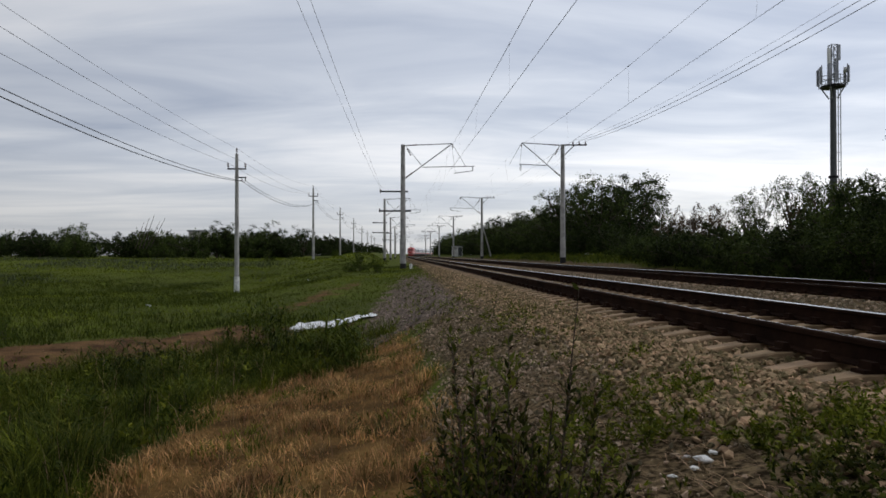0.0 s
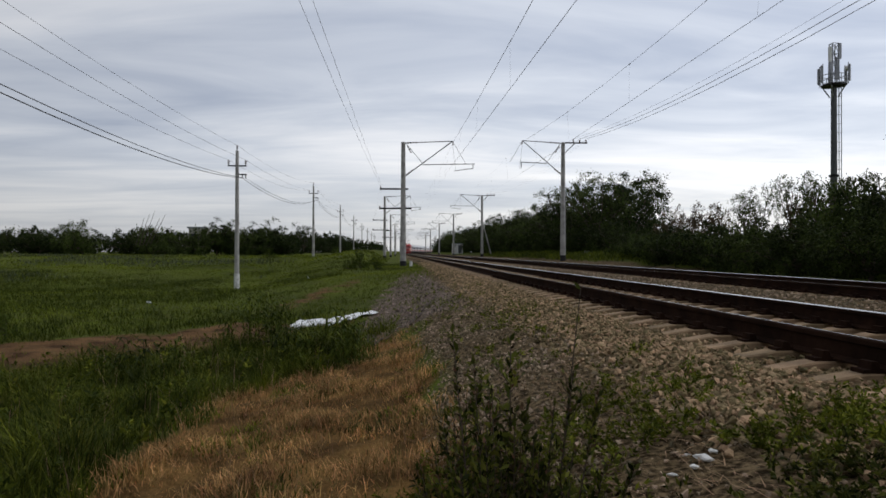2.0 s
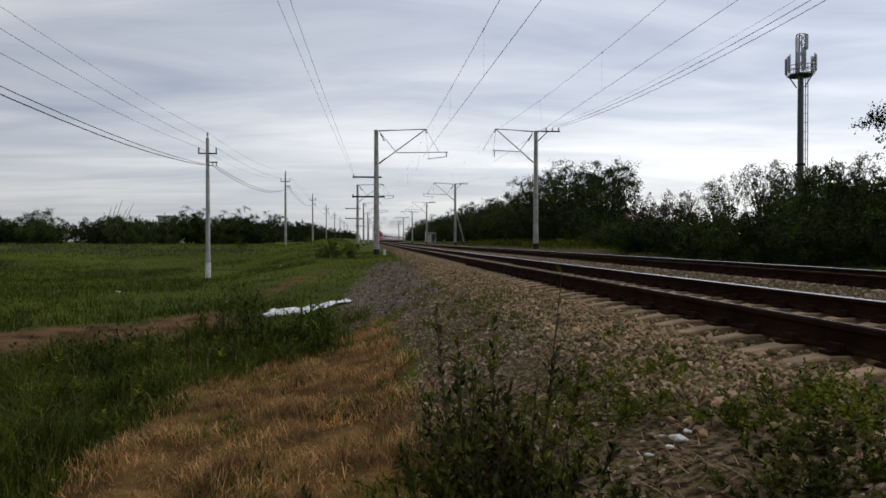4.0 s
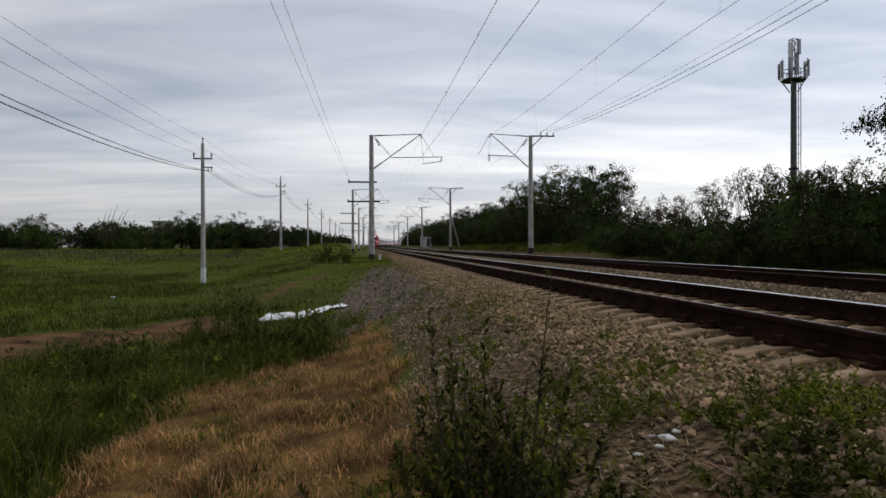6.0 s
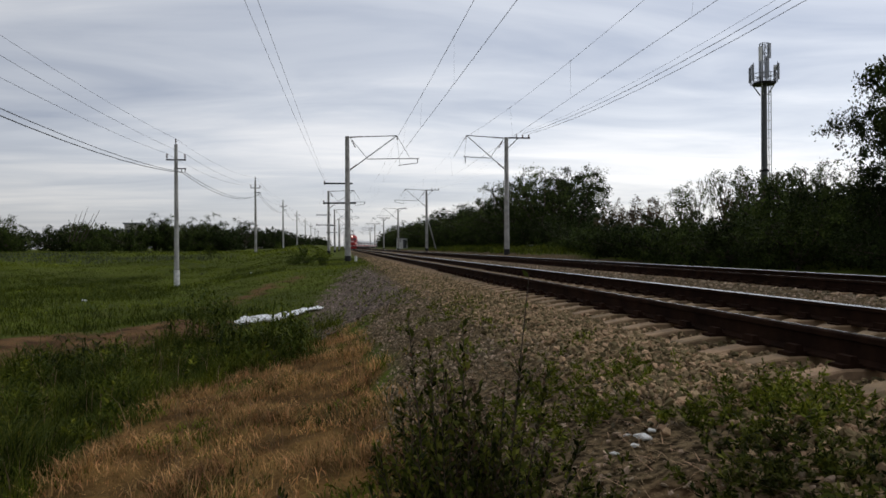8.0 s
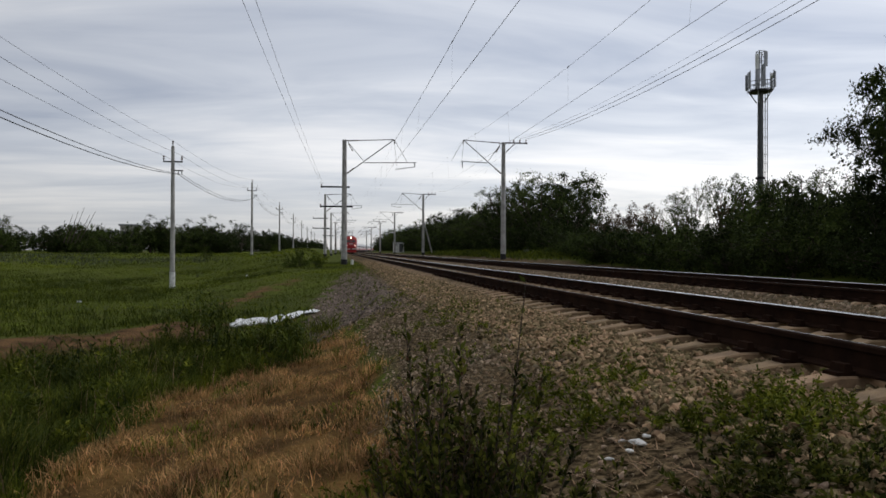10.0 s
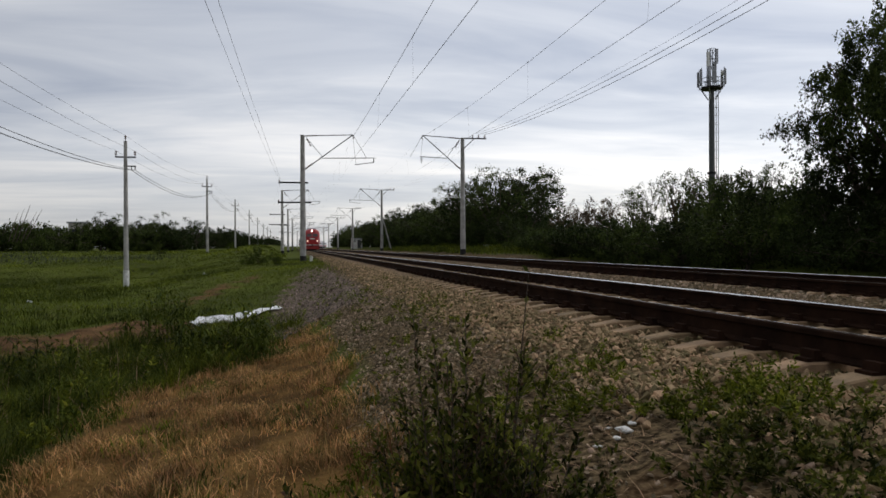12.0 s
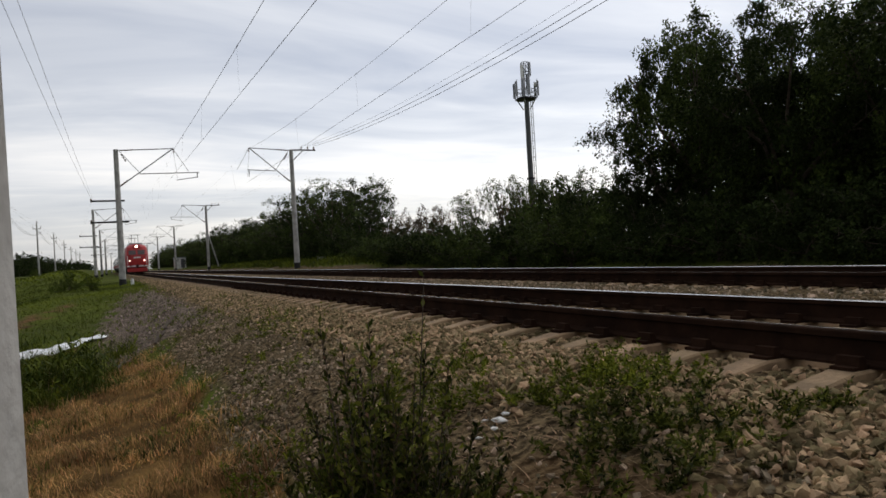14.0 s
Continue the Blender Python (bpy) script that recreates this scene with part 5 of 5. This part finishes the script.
def big_bush(x, y):
    """Spreading wild bush: branching stems, each with leaves that point up along it."""
    rng = np.random.default_rng(17)
    z = gz(x, y)
    e = tagged(empty("wild_bush", x, y, z), "wild bush with thin stems, small green leaves and brown seed heads", "bush")
    plan = []
    for i in range(120):
        a = rng.uniform(0, 2 * math.pi)
        sp = min(0.55, 0.06 + abs(rng.normal(0, 0.27)))
        hh = rng.uniform(0.60, 1.08) * (1 - 0.42 * sp / 0.5)
        plan.append((math.cos(a) * sp, math.sin(a) * sp, hh, 1.0))
    plan += [(0.24, 0.12, 1.26, 0.3), (-0.16, 0.05, 1.14, 0.6), (-0.10, 0.02, 1.05, 0.8), (0.02, 0.1, 1.12, 0.7), (-0.05, 0.0, 0.98, 0.9), (0.20, 0.05, 1.02, 0.8), (0.26, 0.0, 0.96, 0.9), (-0.55, 0.05, 0.62, 0.6), (-0.45, -0.1, 0.45, 0.8), (0.40, 0.1, 0.72, 1.0), (0.46, -0.05, 0.55, 1.0)]
    for dx, dy, hh, full in plan:
        bm = bmesh.new()
        p = Vector((rng.normal(0, 0.09), rng.normal(0, 0.09), -0.03))
        q, t = Vector((dx * 0.66, dy * 0.62, hh * 0.5)), Vector((dx, dy, hh))
        tube(bm, [p, q, t], [0.0045, 0.0034, 0.0012], 5)
        roots, ways, heads, head_ways = [], [], [], []
        lines = [(p.lerp(q, 0.25), q), (q, t)]
        for k in range(int(14 * full) + 3):
            u = rng.uniform(0.12, 0.95)
            b = p.lerp(q, u / 0.5) if u < 0.5 else q.lerp(t, (u - 0.5) / 0.5)
            out = Vector((rng.normal(0, 1), rng.normal(0, 1), 0)).normalized()
            ln = rng.uniform(0.06, 0.17) * (1.1 - 0.7 * u) * (1.0 if full > 0.5 else 0.5)
            tw = b + out * ln * 0.62 + Vector((0, 0, ln))
            tube(bm, [b, b.lerp(tw, 0.5) + out * 0.006, tw], [0.0016, 0.0013, 0.0008], 3)
            lines.append((b, tw))
        for a, b in lines:
            ax = (b - a).normalized()
            n = max(3, int((b - a).length / (0.0068 if full > 0.5 else 0.03)))
            for k in range(n):
                at = a.lerp(b, (k + rng.uniform(0, 1)) / n)
                w = Vector(rng.normal(0, 0.55, 3)) + ax * 0.75 + Vector((0, 0, 0.25))
                seedy = at.z > 0.62 * hh and rng.uniform() < 0.30
                (heads if seedy else roots).append(tuple(at))
                (head_ways if seedy else ways).append(tuple(w))
        s = part("stem", bm, BARK, e)
        tagged(quads("leaf_spray", blades_along(rng, np.array(roots), np.array(ways), 0.028, 0.21), 4, BUSHLEAF, s), kind="stuff")
        if heads:
            tagged(quads("seed_spray", blades_along(rng, np.array(heads), np.array(head_ways), 0.017, 0.22), 4, SEED, s), kind="stuff")


big_bush(0.32, 2.02)


# ---- litter ----
def litter(x, y, s, mat, name, label, seed):
    rng = np.random.default_rng(seed)
    bm = bmesh.new()
    bmesh.ops.create_icosphere(bm, subdivisions=2, radius=1)
    for v in bm.verts:
        k = 1 + 0.3 * math.sin(v.co.x * 5 + seed) * math.sin(v.co.y * 4) + rng.normal(0, 0.06)
        v.co = Vector((v.co.x * s * k, v.co.y * s * 0.7 * k, v.co.z * s * 0.35 * k))
    ob = part(name, bm, mat)
    ob.matrix_basis = pose(x, y, gz(x, y) + s * 0.25, 5, 8, 40 * seed)
    return tagged(ob, label, name.replace("_", " "))


for _k, (_x, _y, _s) in enumerate(((1.40, 3.16, 0.042), (1.33, 3.10, 0.026), (1.47, 3.22, 0.030), (1.22, 3.08, 0.022), (1.36, 3.26, 0.02))):
    litter(_x, _y, _s, WHITEWASH, "pale_stone", "pale whitish stone among gravel and weeds", _k)
for _k, (_x, _y, _s) in enumerate(((-3.6, 8.9, 0.09), (-5.0, 42, 0.14), (-9.4, 28, 0.12))):
    litter(_x, _y, _s, FILMW, "plastic_bag", "small crumpled white plastic bag in the grass", 9 + _k)


# ---- ballast ----
def angular_stones(rng, count):
    """Broken stones: hulls of a few points scattered on a flattened ball."""
    kinds = []
    for k in range(count):
        bm = bmesh.new()
        for q in range(11):
            v = Vector(rng.normal(0, 1, 3)).normalized() * rng.uniform(0.85, 1.1)
            bm.verts.new((v.x * 1.1, v.y * rng.uniform(0.75, 0.9), v.z * 0.62))
        res = bmesh.ops.convex_hull(bm, input=bm.verts[:])
        loose = [g for g in res["geom_interior"] if isinstance(g, bmesh.types.BMVert)]
        bmesh.ops.delete(bm, geom=loose, context="VERTS")
        bm.verts.index_update()
        kinds.append((np.array([tuple(v.co) for v in bm.verts]), np.array([[v.index for v in f.verts] for f in bm.faces])))
        bm.free()
    return kinds


def spin(rng, n):
    q = rng.normal(0, 1, (n, 4))
    q /= np.linalg.norm(q, axis=1)[:, None]
    w, x, y, z = q.T
    return np.stack([np.stack([1 - 2 * (y * y + z * z), 2 * (x * y - z * w), 2 * (x * z + y * w)], -1), np.stack([2 * (x * y + z * w), 1 - 2 * (x * x + z * z), 2 * (y * z - x * w)], -1), np.stack([2 * (x * z - y * w), 2 * (y * z + x * w), 1 - 2 * (x * x + y * y)], -1)], 1)


def make_ballast():
    rng = np.random.default_rng(9)
    tr = tagged(empty("ballast_bed"), "grey-brown crushed stone ballast along the tracks", "ballast", kind="structure")

    kinds = angular_stones(rng, 20)

    def lay(name, n, x0, x1, y0, y1, s0, s1, keep, lift=0.3, mat=STONE, thin=1.6):
        x, y = rng.uniform(x0, x1, n), y0 + (y1 - y0) * rng.uniform(0, 1, n) ** thin
        k = rng.uniform(0, 1, n) < keep(x, y)
        x, y = x[k], y[k]
        z = ground_z(x, y)
        s = s0 + (s1 - s0) * rng.uniform(0, 1, len(x)) ** 1.5
        verts, faces, at = [], [], 0
        for j, (V0, F0) in enumerate(kinds):
            pick = np.arange(len(x)) % len(kinds) == j
            m = int(pick.sum())
            if not m:
                continue
            V = V0[None] * s[pick][:, None, None] * rng.uniform(0.8, 1.2, (m, 1, 3))
            V = np.einsum("nij,nkj->nki", spin(rng, m), V)
            V += np.stack([x[pick], y[pick], z[pick] + s[pick] * lift], -1)[:, None]
            verts.append(V.reshape(-1, 3))
            faces.append((F0[None] + len(V0) * np.arange(m)[:, None, None]).reshape(-1, 3) + at)
            at += m * len(V0)
        me = bpy.data.meshes.new(name)
        me.from_pydata(np.concatenate(verts).tolist(), [], np.concatenate(faces).tolist())
        me.materials.append(mat)
        ob = new(name, me)
        ob.parent = tr
        tagged(ob, kind="stuff")

    def slope(x, y):
        d, e, g, c = zones(x, y)
        bare = np.clip(0.55 + 0.8 * wave(x * 1.5, y * 1.5, 1.3), 0.25, 1) * np.where((y < 3.2) & (x < 1.6), 0.4, 1)
        return np.clip(g - 1.2 * c, 0, 1) * np.where(x + 0.15 * wave(x, y, 2) > 1.75, 1, bare)

    lay("slope_stones", 24000, 1.45, 2.62, -1, 24, 0.014, 0.042, slope, 0.3, STONE)
    lay("toe_stones", 42000, 0.2, 1.75, -1, 24, 0.006, 0.026, slope, 0.3, STONEG)
    lay("far_slope_stones", 3500, 1.5, 2.62, 18, 60, 0.025, 0.045, slope)
    lay("track_stones", 26000, 2.45, 5.3, -1, 40, 0.018, 0.042, lambda x, y: (np.abs((y - 0.26) / STEP - np.round((y - 0.26) / STEP)) * STEP > 0.115) * np.where((x > 3.25) & (x < 4.5), 0.6, 1.0) + (x < 2.56) * 0.6, 0.2)
    lay("middle_stones", 11000, 5.3, 11.0, 2, 50, 0.02, 0.042, lambda x, y: np.ones_like(x), 0.1, STONEG)
    lay("cinder_lumps", 6000, -1.4, 1.3, 11, 38, 0.010, 0.05, lambda x, y: zones(x, y)[3] * np.clip(0.55 + 0.6 * wave(x * 2, y, 2.1), 0.1, 1), 0.25, CINDER)
    # single stones on the shoulder where it passes closest
    shapes = []
    for k in range(8):
        V0, F0 = kinds[k]
        me = bpy.data.meshes.new("stone")
        me.from_pydata(V0.tolist(), [], F0.tolist())
        me.materials.append(STONEP)
        shapes.append(me)
    for k in range(290):
        x, y = rng.uniform(1.75, 2.55), rng.uniform(2.0, 6.5)
        s = rng.uniform(0.020, 0.042)
        ob = new("stone", shapes[k % 8])
        ob.parent = tr
        a, b, c = rng.uniform(0, 360, 3)
        ob.matrix_basis = pose(x, y, gz(x, y) + s * 0.45, a * 0.1, b * 0.1, c) @ Matrix.Scale(s, 4)


make_ballast()
lay_sleepers(track_near, T1, -10, 50)
lay_sleepers(track_far, T2, -6, 40)


# ---- what moves ----
SPEED, NOSE_END = 17.0, 112.0


def on_track(s):
    """Pose on the near track's centre line, s metres along it."""
    if s <= CURVE_Y:
        return pose(T1, s, 0)
    a = (s - CURVE_Y) / CURVE_R
    return pose(T1 + CURVE_R * (1 - math.cos(a)), CURVE_Y + CURVE_R * math.sin(a), 0, 0, 0, -math.degrees(a))


def motions():
    times = [0.0, 2.0, 4.0, 6.0, 8.0, 10.0, 12.0, 14.0]
    walk(LOCO, [(t, on_track(NOSE_END + SPEED * (14.0 - t))) for t in times])
    for k, c in enumerate(COACHES):
        walk(c, [(t, on_track(NOSE_END + 20.8 + 24.6 * k + SPEED * (14.0 - t))) for t in times])


motions()
